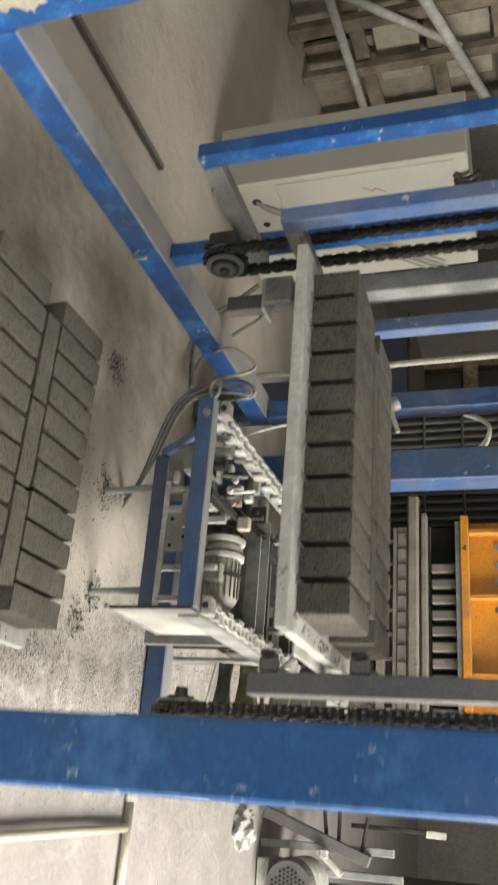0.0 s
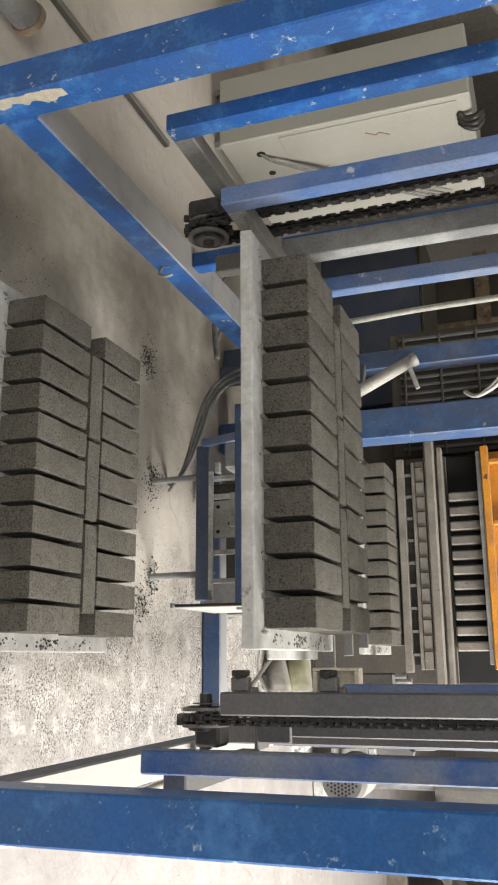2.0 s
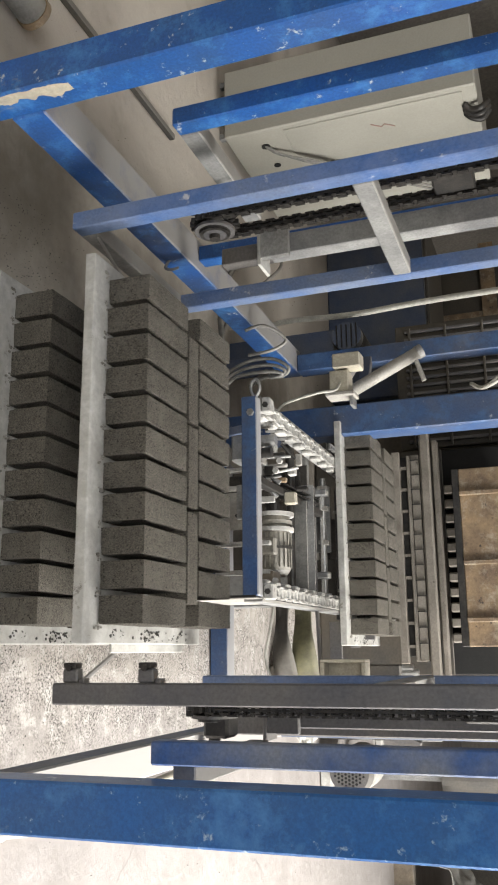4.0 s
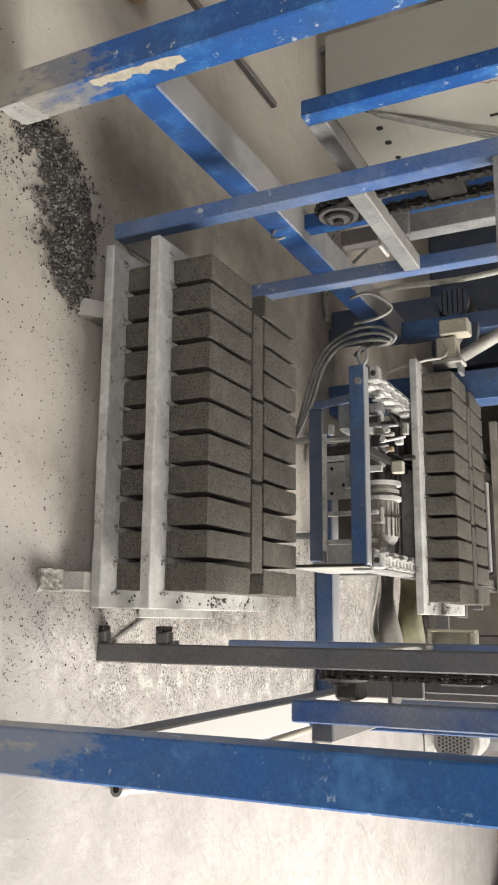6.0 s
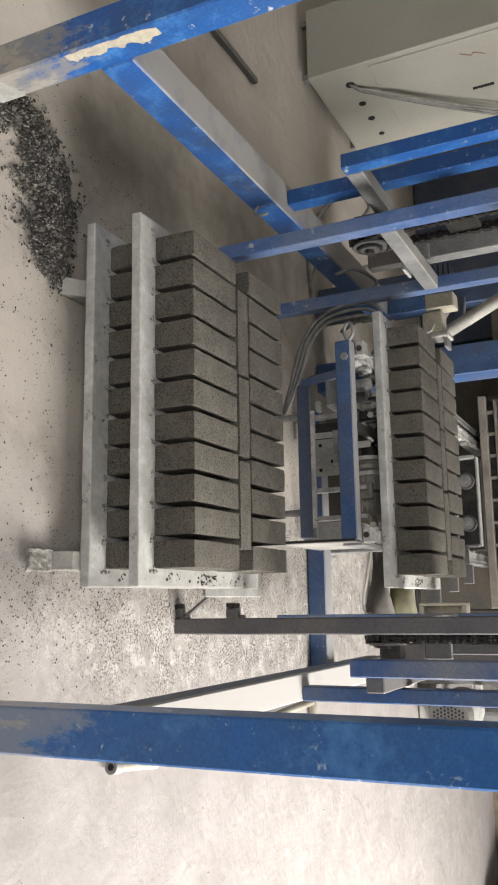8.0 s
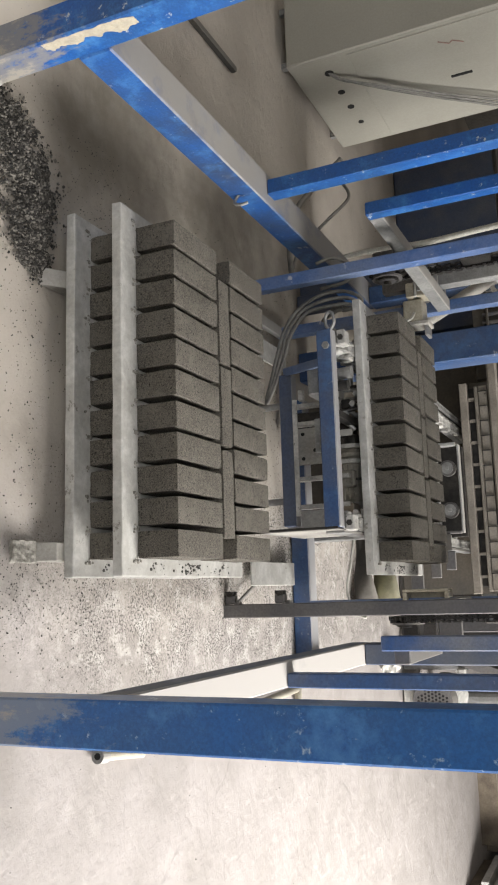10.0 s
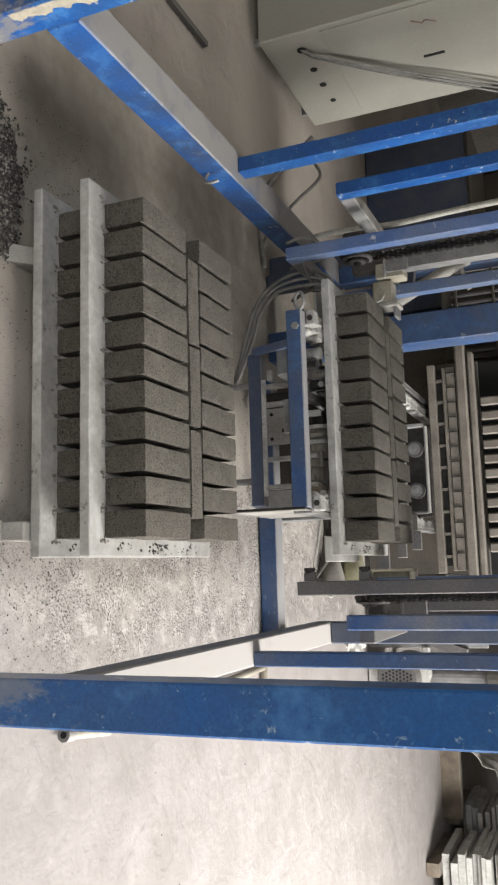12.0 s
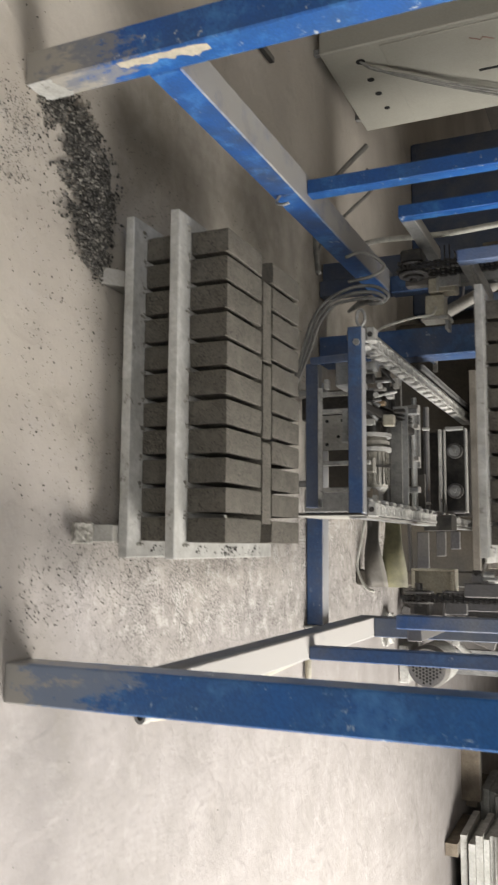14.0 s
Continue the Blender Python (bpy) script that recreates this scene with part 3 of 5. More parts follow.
# ---- the travelling trolley that carries the lift ----
def trolley():
    t = thing("travelling_trolley", "blue trolley frame with vertical lift chains on both sides", "trolley")
    for side in (0, 1):

        def X(v):
            return v if side == 0 else 0.85 - v
        xa, xb = sorted((X(-0.255), X(-0.213)))
        if side:
            part("front_post", one_box(1.025, 1.066, -0.125, -0.083, 0.53, 2.5, bevel=0.003), WORN, t, "grey-blue trolley post")
        else:
            part("front_post", one_box(xa, xb, -0.125, -0.083, 0.555, 2.5, bevel=0.003), BLUE, t)
        part("bottom_rail", one_box(xa, xb, -0.083, 0.33, 0.555, 0.60, bevel=0.003), DULL if side else GREY, t)
        xc, xd = sorted((X(-0.192), X(-0.135)))
        ch = part("rear_channel", one_box(xc, xd, 0.38, 0.43, 0.60, 2.5, bevel=0.003), DULL if side else GREY, t)
        part("foot_bracket", one_box(xc - 0.012, xd + 0.012, 0.36, 0.3795, 0.585, 0.66, bevel=0.002), DULL if side else STEEL, ch)
        part("foot_lip", one_box(xc - 0.012, xd + 0.03, 0.36, 0.44, 0.575, 0.5845, bevel=0.002), DULL if side else BOARD, ch)
        xc, xd = sorted((X(-0.215), X(-0.165)))
        part("inner_channel", one_box(xc, xd, 0.45, 0.49, 0.44, 2.5, bevel=0.003), DULL, t)
        x = X(-0.128) + 0.008 * side
        sprocket(t, x, 0.163, 0.537, 0.050)
        chain_loop(t, x, 0.115, 0.211, 0.54, 1.75)
        bm = bmesh.new()
        rod(bm, (X(-0.20), 0.163, 0.537), (X(-0.09), 0.163, 0.537), 0.013, 12)
        part("shaft", bm, DARK, t)
        bm = bmesh.new()
        xe, xf = sorted((X(-0.195), X(-0.150)))
        box(bm, xe, xf, 0.12 + 0.02 * side, 0.205, 0.50 + 0.02 * side, 0.575, bevel=0.006)
        for k in range(4):
            rod(bm, (X(-0.15), 0.115 + 0.03 * k, 0.50), (X(-0.138), 0.115 + 0.03 * k, 0.50), 0.008, 6)
        part("bearing_block", bm, DARK, t, "greasy black bearing block")
    return t


# ---- the lift carriage with its fork arms ----
def carriage():
    c = thing("lift_carriage", "grey-blue lift carriage with fork arms under the pallet", "lift carriage")
    for side in (0, 1):
        def X(v):
            return v if side == 0 else 0.85 - v
        xa, xb = sorted((X(-0.122), X(-0.080)))
        front = part("front_bar", one_box(xa, xb, -0.02, 0.022, -0.05, 0.98, bevel=0.003), DULL if side else LAVENDER, c)
        part("rear_bar", one_box(xa, xb, 0.50, 0.542, -0.05 if side == 0 else 0.06, 0.98, bevel=0.003), LAVENDER, c)
        if side == 0:
            part("arm", one_box(xa, xb, 0.022, 0.50, -0.05, -0.008, bevel=0.003), GREY, c)
        xl, xm = sorted((X(-0.155), X(-0.1225)))
        clamp = part("chain_clamp", one_box(xl, xm, 0.12, 0.235, 0.75, 0.84, bevel=0.004), DARK, c, "greasy chain clamp")
        for z in (0.765, 0.81):
            part("bolt", one_rod(((xl + xm) / 2, 0.112, z), ((xl + xm) / 2, 0.1195, z), 0.009, 6), STEEL, clamp)
        part("tie", one_box(xa, xb, 0.022, 0.50, 0.60, 0.645, bevel=0.003), GREY, c)
        xl, xm = sorted((X(-0.022), X(0.06)))
        part("fork_ledge", one_box(xl, xm, 0.14, 0.52, -0.010, -0.003, bevel=0.002), BOARD, c, "dusty pale fork plate")
        part("fork_arm", one_bar((X(-0.08), 0.03, -0.012), (X(-0.010), 0.20, -0.012), 0.012, 0.006), DULL, c)
        for z in ((-0.03, 0.14) if side else ()):
            xl, xm = sorted((X(-0.079), X(-0.040)))
            lug = part("lug", one_box(xl + 0.012, xm, -0.014, 0.012, z, z + 0.034, bevel=0.003), DULL, front, "greasy brown lug")
            part("lug_cheek", one_box(xl, xl + 0.0115, -0.016, 0.014, z + 0.002, z + 0.030, bevel=0.002), DARK, lug)
            part("lug_cheek", one_box(xm - 0.008, xm + 0.012, -0.008, 0.016, z + 0.034, z + 0.047, bevel=0.002), DULL, lug)
            part("pin", one_rod((xl + 0.01, -0.018, z + 0.016), (xl + 0.01, 0.016, z + 0.016), 0.007, 10), CHAINM, lug)
    part("cross_beam", one_box(-0.08, 0.93, -0.02, 0.022, 0.935, 0.98, bevel=0.003), GREY, c)
    part("cross_beam", one_box(-0.08, 0.93, 0.50, 0.542, 0.935, 0.98, bevel=0.003), GREY, c)
    return c


# ---- the chain conveyor ----
def conveyor():
    c = thing("chain_conveyor", "blue chain conveyor with dusty link rails and a drive", "conveyor")
    part("front_beam", one_box(0.150, 0.722, 0.665, 0.705, 0.415, 0.462, bevel=0.003), FADED, c)
    part("lower_beam", one_box(0.190, 0.690, 0.95, 0.99, 0.175, 0.222, bevel=0.003), DARKBLUE, c)
    part("end_tie", one_bar((0.178, 0.965, 0.195), (0.236, 0.706, 0.412), 0.026, 0.018), LAVENDER, c, "rubbed blue end tie with painted sheen")
    for x in (0.30, 0.36, 0.54, 0.63):
        part("strut", one_box(x - 0.007, x + 0.007, 0.955, 0.985, 0.2225, 0.3995, bevel=0.002), WHITESTEEL, c)
    part("web_strip", one_box(0.28, 0.66, 0.944, 0.9495, 0.222, 0.238, bevel=0.001), WHITESTEEL, c, "pale dusty edge strip")
    gus = part("gusset", one_box(0.375, 0.495, 0.958, 0.966, 0.225, 0.33, bevel=0.002), PALE, c, "grey plate with bolt holes")
    for x, z in ((0.395, 0.25), (0.395, 0.305), (0.475, 0.25), (0.45, 0.29)):
        part("bolt_hole", one_rod((x, 0.9565, z), (x, 0.959, z), 0.006, 10), BLACK, gus)
    for x, z in ((0.27, 0.255), (0.27, 0.31)):
        part("u_clip", one_box(x - 0.018, x + 0.018, 0.935, 0.9545, z - 0.009, z + 0.009, bevel=0.003), WHITESTEEL, c)
    for x in (0.29, 0.607):
        part("foot_rod", one_rod((x, 0.985, 0.0), (x, 0.97, 0.1745), 0.011, 10), GREY, c)
    for x in (0.7225,):
        part("side_plate", one_box(x - 0.003, x + 0.004, 0.665, 0.99, 0.235, 0.455, bevel=0.001), DARK, c)
        part("outer_face", one_box(x + 0.0042, x + 0.006, 0.667, 0.988, 0.237, 0.453), PALE, c, "dusty outer plate")
        part("edge_strip", one_box(x - 0.006, x + 0.007, 0.655, 0.99, 0.225, 0.2345, bevel=0.001), STEEL, c, "worn bright lower edge")
    for k in range(7):
        for x in (0.19, 0.683):
            part("roller", one_rod((x - 0.008, 0.74 + 0.055 * k, 0.425), (x + 0.008, 0.74 + 0.055 * k, 0.425), 0.018, 12), STEEL, c)
    for x in (0.165, 0.705):
        rail = part("rail", one_box(x - 0.016, x + 0.016, 0.706, 2.75, 0.40, 0.436, bevel=0.003), GREY, c, "dusty rail of a pallet chain")
        bm = bmesh.new()
        y = 0.71
        k = 0
        while y < 2.7:
            w = 0.012 if k % 2 else 0.017
            for s in (-1, 1):
                box(bm, x + s * w - 0.002, x + s * w + 0.002, y, y + 0.045, 0.440, 0.461)
            rod(bm, (x - 0.018, y, 0.450), (x + 0.018, y, 0.450), 0.010, 8)
            y += 0.038
            k += 1
        part("pallet_chain", bm, WHITESTEEL, rail, "dust-white conveyor chain")
        inner = 1 if x < 0.4 else -1
        for k in range(15):
            # scalloped carrier lugs along the inner side
            yk = 0.745 + 0.095 * k * (1 + 0.01 * k)
            part("carrier_lug", one_box(x + inner * 0.019, x + inner * 0.034, yk, yk + 0.044, 0.424, 0.458, bevel=0.004), WHITESTEEL, rail)
        part("guide", one_box(x - 0.030 if x < 0.4 else x + 0.022, x - 0.022 if x < 0.4 else x + 0.030, 0.72, 2.75, 0.40, 0.455), GREY, rail)
        br = part("end_bracket", one_box(x - 0.020, x + 0.026, 0.7055, 0.745, 0.4625, 0.490, bevel=0.004), WHITESTEEL, rail, "bright dusty end bracket")
        part("bolt", one_rod((x + 0.004, 0.700, 0.476), (x + 0.004, 0.7054, 0.476), 0.009, 6), DARK, br)
    # the thinner return chain beside the far rail
    bm = bmesh.new()
    for k in range(44):
        yk = 1.52 + 0.028 * k
        for e in (-1, 1):
            box(bm, 0.113 + e * 0.008 - 0.0015, 0.113 + e * 0.008 + 0.0015, yk, yk + 0.024, 0.452, 0.466)
        rod(bm, (0.102, yk, 0.459), (0.124, yk, 0.459), 0.006, 6)
    part("return_chain", bm, STEEL, c, "thin bright roller chain")
    part("return_guide", one_box(0.100, 0.126, 1.50, 2.75, 0.436, 0.4505, bevel=0.002), DARK, c)
    # drive under the conveyor
    bm = bmesh.new()
    rod(bm, (0.44, 1.05, 0.385), (0.62, 1.05, 0.385), 0.050, 28)
    mo = part("motor", bm, MOTOR, c, "dusty electric motor", True)
    for x, r in ((0.435, 0.064), (0.462, 0.058), (0.484, 0.064)):
        part("ring", one_rod((x, 1.05, 0.385), (x + 0.013, 1.05, 0.385), r, 28), WHITESTEEL if r > 0.06 else MOTOR, mo)
    for k in range(20):
        a = math.radians(18 * k)
        part("fin", one_bar((0.502, 1.05 + 0.050 * math.cos(a), 0.385 + 0.050 * math.sin(a)), (0.612, 1.05 + 0.050 * math.cos(a), 0.385 + 0.050 * math.sin(a)), 0.003, 0.012, (0, math.cos(a), math.sin(a)), 0), MOTOR, mo)
    part("band", one_rod((0.545, 1.05, 0.385), (0.553, 1.05, 0.385), 0.060, 28), DARK, mo)
    part("end_bell", one_rod((0.6205, 1.05, 0.385), (0.64, 1.05, 0.385), 0.050, 24, 0.036), GREY, mo)
    part("terminal_box", one_box(0.52, 0.575, 0.975, 1.01, 0.35, 0.41, bevel=0.005), MOTOR, mo)
    part("coupling", one_rod((0.40, 1.05, 0.385), (0.4345, 1.05, 0.385), 0.030, 20), DARK, mo)
    part("mount", one_box(0.628, 0.668, 0.96, 1.03, 0.34, 0.41, bevel=0.003), WOOD, c, "brown mounting block")
    part("belt", one_box(0.37, 0.668, 1.215, 1.222, 0.400, 0.447, bevel=0.001), HOSE, c, "dusty rubber belt strip")
    part("belt_cover", one_box(0.30, 0.69, 1.30, 1.304, 0.395, 0.45, bevel=0.001), GREY, c)
    part("tag", one_box(0.397, 0.418, 0.935, 0.945, 0.36, 0.425, bevel=0.002), BOARD, c, "white plastic tag")
    part("bracket", one_box(0.25, 0.335, 0.93, 0.945, 0.36, 0.372, bevel=0.002), CREAM, c)
    part("bracket", one_box(0.24, 0.30, 0.86, 0.95, 0.385, 0.40, bevel=0.002), GREY, c)
    part("relay_box", one_box(0.372, 0.412, 1.02, 1.045, 0.428, 0.468, bevel=0.004), CREAM, c, "small cream relay box")
    for k, (x, y, z, w, h, d, m) in enumerate(((0.235, 0.99, 0.405, 0.045, 0.012, 0.03, WHITESTEEL), (0.262, 0.96, 0.425, 0.018, 0.05, 0.02, DARK), (0.286, 1.00, 0.415, 0.012, 0.06, 0.02, PALE),
                                              (0.315, 0.94, 0.405, 0.030, 0.030, 0.03, DARK), (0.300, 1.05, 0.445, 0.022, 0.025, 0.03, WHITESTEEL), (0.335, 1.00, 0.405, 0.016, 0.075, 0.02, RUST),
                                              (0.358, 0.92, 0.385, 0.020, 0.022, 0.03, WHITESTEEL), (0.250, 1.10, 0.455, 0.040, 0.020, 0.02, PALE), (0.352, 1.08, 0.470, 0.014, 0.040, 0.02, DARK))):
        part("clamp_piece", one_box(x - w / 2, x + w / 2, y, y + d, z - h / 2, z + h / 2, bevel=0.003), m, c)
    for k, (a, b2, r, m) in enumerate((((0.275, 0.93, 0.385), (0.268, 0.97, 0.470), 0.005, STEEL), ((0.322, 0.96, 0.400), (0.300, 1.0, 0.485), 0.0045, WHITESTEEL), ((0.345, 0.93, 0.370), (0.330, 0.96, 0.440), 0.006, DARK),
                                       ((0.225, 0.97, 0.440), (0.270, 1.0, 0.475), 0.006, DARK), ((0.24, 0.92, 0.38), (0.335, 0.93, 0.385), 0.005, STEEL))):
        part("tie_rod", one_rod(a, b2, r, 8), m, c)
    for x, y, z in ((0.245, 0.935, 0.40), (0.285, 0.94, 0.44), (0.318, 0.93, 0.43), (0.352, 0.915, 0.41), (0.66, 0.94, 0.42), (0.675, 0.97, 0.395)):
        part("nut", one_rod((x, y, z), (x, y + 0.014, z), 0.010, 6), WHITESTEEL, c)
    part("lever", one_rod((0.33, 0.93, 0.36), (0.40, 0.95, 0.43), 0.007, 8), STEEL, c)
    part("lever", one_rod((0.30, 0.96, 0.36), (0.35, 0.98, 0.43), 0.009, 8), GREY, c)
    part("nut", one_rod((0.345, 0.90, 0.385), (0.345, 0.915, 0.385), 0.014, 6), STEEL, c)
    # plate added so that its dark colour gives the deep shade behind the drive
    part("backing_plate", one_box(0.20, 0.69, 1.42, 1.43, 0.10, 0.395, bevel=0.002), FARDARK, c, "dark plate added as deep shade behind the drive")
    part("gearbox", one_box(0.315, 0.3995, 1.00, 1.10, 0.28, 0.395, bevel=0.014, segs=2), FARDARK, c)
    part("shaft", one_rod((0.165, 1.22, 0.39), (0.705, 1.22, 0.39), 0.016), DARK, c)
    bm = bmesh.new()
    for k in range(16):
        a, b2 = k / 16, (k + 0.8) / 16
        for s in (-1, 1):
            bar(bm, (0.345 + 0.008 * s, 1.0 + 0.4 * a, 0.405 + 0.03 * a), (0.345 + 0.008 * s, 1.0 + 0.4 * b2, 0.405 + 0.03 * b2), 0.004, 0.024, (0, 0, 1), 0)
    part("drive_chain", bm, DARK, c, "oily drive chain")
    eye = bmesh.new()
    pipe_along(eye, [(0.150, 0.685, 0.452), (0.128, 0.685, 0.466), (0.102, 0.685, 0.462), (0.095, 0.685, 0.452), (0.104, 0.685, 0.442), (0.130, 0.685, 0.440), (0.152, 0.685, 0.452)], 0.005, 8, 5)
    part("shackle", eye, STEEL, c, "bright steel shackle on the beam end", True)
    for x in (0.375, 0.562):
        wh = part("wheel", one_rod((x, 2.20, 0.455), (x, 2.225, 0.455), 0.036, 26), DULL, c, "worn grey tail wheel")
        part("rim", one_rod((x, 2.194, 0.455), (x, 2.1995, 0.455), 0.026, 22), GREY, wh)
        part("hub", one_rod((x, 2.186, 0.455), (x, 2.1935, 0.455), 0.010, 14), STEEL, wh)
    part("wheel_plate", one_box(0.28, 0.68, 2.23, 2.25, 0.22, 0.52, bevel=0.003), DARK, c)
    for x0, x1, z0, z1, m in ((0.275, 0.665, 0.385, 0.402, WHITESTEEL), (0.275, 0.665, 0.408, 0.416, GREY), (0.275, 0.665, 0.505, 0.516, GREY), (0.265, 0.282, 0.418, 0.503, GREY), (0.655, 0.668, 0.418, 0.503, DULL)):
        part("fork_frame", one_box(x0, x1, 2.17, 2.205, z0, z1, bevel=0.003), m, c, "pale fork frame round the wheels")
    for x0, x1, z0, z1, y, m in ((0.270, 0.660, 0.395, 0.404, 1.58, WHITESTEEL), (0.34, 0.64, 0.362, 0.386, 1.76, DARK), (0.315, 0.327, 0.392, 0.424, 1.80, WHITESTEEL), (0.632, 0.643, 0.390, 0.424, 1.80, WHITESTEEL)):
        part("inner_strip", one_box(x0, x1, y, y + 0.012, z0, z1, bevel=0.002), m, c)
    for x0, x1, z0, z1, y in ((0.76, 0.91, 0.375, 0.425, 1.75), (0.755, 0.83, 0.495, 0.535, 1.85), (0.755, 0.86, 0.445, 0.485, 1.80)):
        part("drop_plate", one_box(x0, x1, y, y + 0.010, z0, z1, bevel=0.003), DULL, c, "grey hanging plate")
    part("drop_bar", one_box(0.69, 0.7545, 1.75, 1.862, 0.405, 0.52, bevel=0.003), DARK, c)
    for x in (0.27, 0.585):
        part("hanger", one_box(x, x + 0.022, 1.55, 1.60, 0.20, 0.43, bevel=0.003), GREY, c)
    part("apron", one_box(0.60, 0.69, 1.36, 1.38, 0.02, 0.39, bevel=0.004), GREY, c)
    part("apron", one_box(0.24, 0.33, 1.33, 1.36, 0.02, 0.39, bevel=0.004), DARK, c)
    part("cross_tube", one_rod((0.165, 1.46, 0.37), (0.705, 1.46, 0.37), 0.02), STEEL, c)
    part("valve_block", one_box(0.22, 0.31, 0.80, 0.90, 0.33, 0.40, bevel=0.008), GREY, c)
    part("valve", one_rod((0.24, 0.85, 0.40), (0.24, 0.85, 0.46), 0.018, 14), STEEL, c)
    part("valve", one_rod((0.28, 0.84, 0.40), (0.28, 0.84, 0.45), 0.016, 14), DARK, c)
    part("bolt_head", one_rod((0.20, 0.655, 0.445), (0.20, 0.665, 0.445), 0.011, 6), STEEL, c)
    part("chain_guard", one_box(0.36, 0.385, 0.80, 1.5, 0.40, 0.43, bevel=0.003), DARK, c)
    part("stop_plate", one_box(0.40, 0.50, 0.715, 0.728, 0.38, 0.45, bevel=0.002), STEEL, c)
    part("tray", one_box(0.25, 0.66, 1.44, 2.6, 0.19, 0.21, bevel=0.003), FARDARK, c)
    part("inner_panel", one_box(0.27, 0.69, 1.50, 1.51, 0.27, 0.40, bevel=0.002), DULL, c)
    part("inner_panel", one_box(0.24, 0.50, 1.66, 1.67, 0.33, 0.415, bevel=0.002), GREY, c)
    part("inner_panel", one_box(0.52, 0.69, 1.72, 1.73, 0.34, 0.42, bevel=0.002), FARDARK, c)
    part("tube", one_rod((0.22, 1.60, 0.405), (0.69, 1.60, 0.405), 0.011, 12), STEEL, c)
    part("tube", one_rod((0.22, 1.85, 0.40), (0.69, 1.85, 0.40), 0.013, 12), DULL, c)
    for x in (0.25, 0.33, 0.46, 0.58, 0.66):
        part("clip", one_box(x, x + 0.018, 1.585, 1.62, 0.385, 0.425, bevel=0.002), PALE, c)


def block_machine():
    """The press behind the conveyor: posts, housing and a slatted vent."""
    m = thing("block_machine", "block press with blue posts and a dark housing", "block press")
    part("post", one_box(-0.07, 0.05, 1.60, 1.72, 0.0, 2.4, bevel=0.005), FADED, m, "broad blue front post")
    part("housing", one_box(-0.45, 1.10, 2.95, 3.9, 0.0, 2.4, bevel=0.02), FARDARK, m, "dark machine housing")
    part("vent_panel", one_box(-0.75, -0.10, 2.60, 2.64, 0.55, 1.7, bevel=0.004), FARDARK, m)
    part("angle_bracket", one_box(-0.195, -0.004, 2.20, 2.212, 0.362, 0.385, bevel=0.002), WHITESTEEL, m, "white angle bracket")
    part("angle_arm", one_box(-0.195, -0.172, 2.20, 2.212, 0.3855, 0.485, bevel=0.002), WHITESTEEL, m)
    part("angle_foot", one_box(-0.200, -0.1955, 2.12, 2.212, 0.362, 0.485, bevel=0.002), PALE, m)
    part("angle_stay", one_box(-0.06, -0.04, 1.721, 2.1995, 0.364, 0.383, bevel=0.002), DARKBLUE, m)
    for k in range(15):
        part("vent_slat", one_box(-0.715 + 0.041 * k, -0.699 + 0.041 * k, 2.575, 2.5985, 0.6, 1.66, bevel=0.003), DULL, m)
    for k in range(6):
        part("vent_tie", one_box(-0.72, -0.10, 2.562, 2.5745, 0.62 + 0.18 * k, 0.632 + 0.18 * k, bevel=0.002), FARDARK, m)
    return m


def mould():
    """The mould assembly, lifted while a pallet leaves and lowered after it."""
    m = thing("mould_frame", "mould with grey cross rails and a dark slotted grille", "mould")
    part("cross_rail", one_box(-0.02, 0.93, 2.29, 2.33, 0.575, 0.610, bevel=0.003), MOULDSTEEL, m, "grey cross rail")
    low = part("pocket_rail", one_box(0.0, 0.90, 2.32, 2.34, 0.612, 0.640, bevel=0.002), DARK, m, "dark rail with pockets")
    for k in range(9):
        part("web", one_box(0.05 + 0.1 * k, 0.062 + 0.1 * k, 2.30, 2.3195, 0.611, 0.641), MOULDSTEEL, low)
    part("cross_rail", one_box(0.0, 0.92, 2.29, 2.33, 0.642, 0.660, bevel=0.003), MOULDSTEEL, m, "pale cross rail")
    rib = part("ribbed_rail", one_box(0.0, 0.92, 2.285, 2.33, 0.662, 0.700, bevel=0.003), MOULDSTEEL, m, "pale segmented rail")
    for k in range(13):
        part("rib", one_box(0.025 + 0.068 * k, 0.029 + 0.068 * k, 2.278, 2.2845, 0.662, 0.700), DARK, rib)
    part("cross_rail", one_box(-0.14, 1.0, 2.27, 2.34, 0.706, 0.752, bevel=0.008), MOULDSTEEL, m, "long grey cross rail")
    part("cross_rail", one_box(-0.06, 1.0, 2.28, 2.34, 0.762, 0.785, bevel=0.004), MOULDSTEEL, m, "thin grey cross rail")
    # solid box, the shade between the teeth put into its black colour
    gr = part("mould_box", one_box(-0.05, 0.98, 2.46, 2.9, 0.60, 1.30, bevel=0.004), BLACK, m, "mould box painted black for the shade behind its teeth")
    for k in range(11):
        part("tooth", one_box(0.130 + 0.067 * k, 0.172 + 0.067 * k, 2.40, 2.4595, 0.790, 1.06, bevel=0.006), MOULDSTEEL, gr)
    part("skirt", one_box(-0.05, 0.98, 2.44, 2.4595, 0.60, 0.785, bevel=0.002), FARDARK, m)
    for k, x in enumerate((0.15, 0.42, 0.70, 0.86)):
        part("nozzle", one_rod((x, 2.36, 0.60 - 0.02 * (k % 2)), (x, 2.36, 0.70), 0.016, 10), DULL, m)
    return m


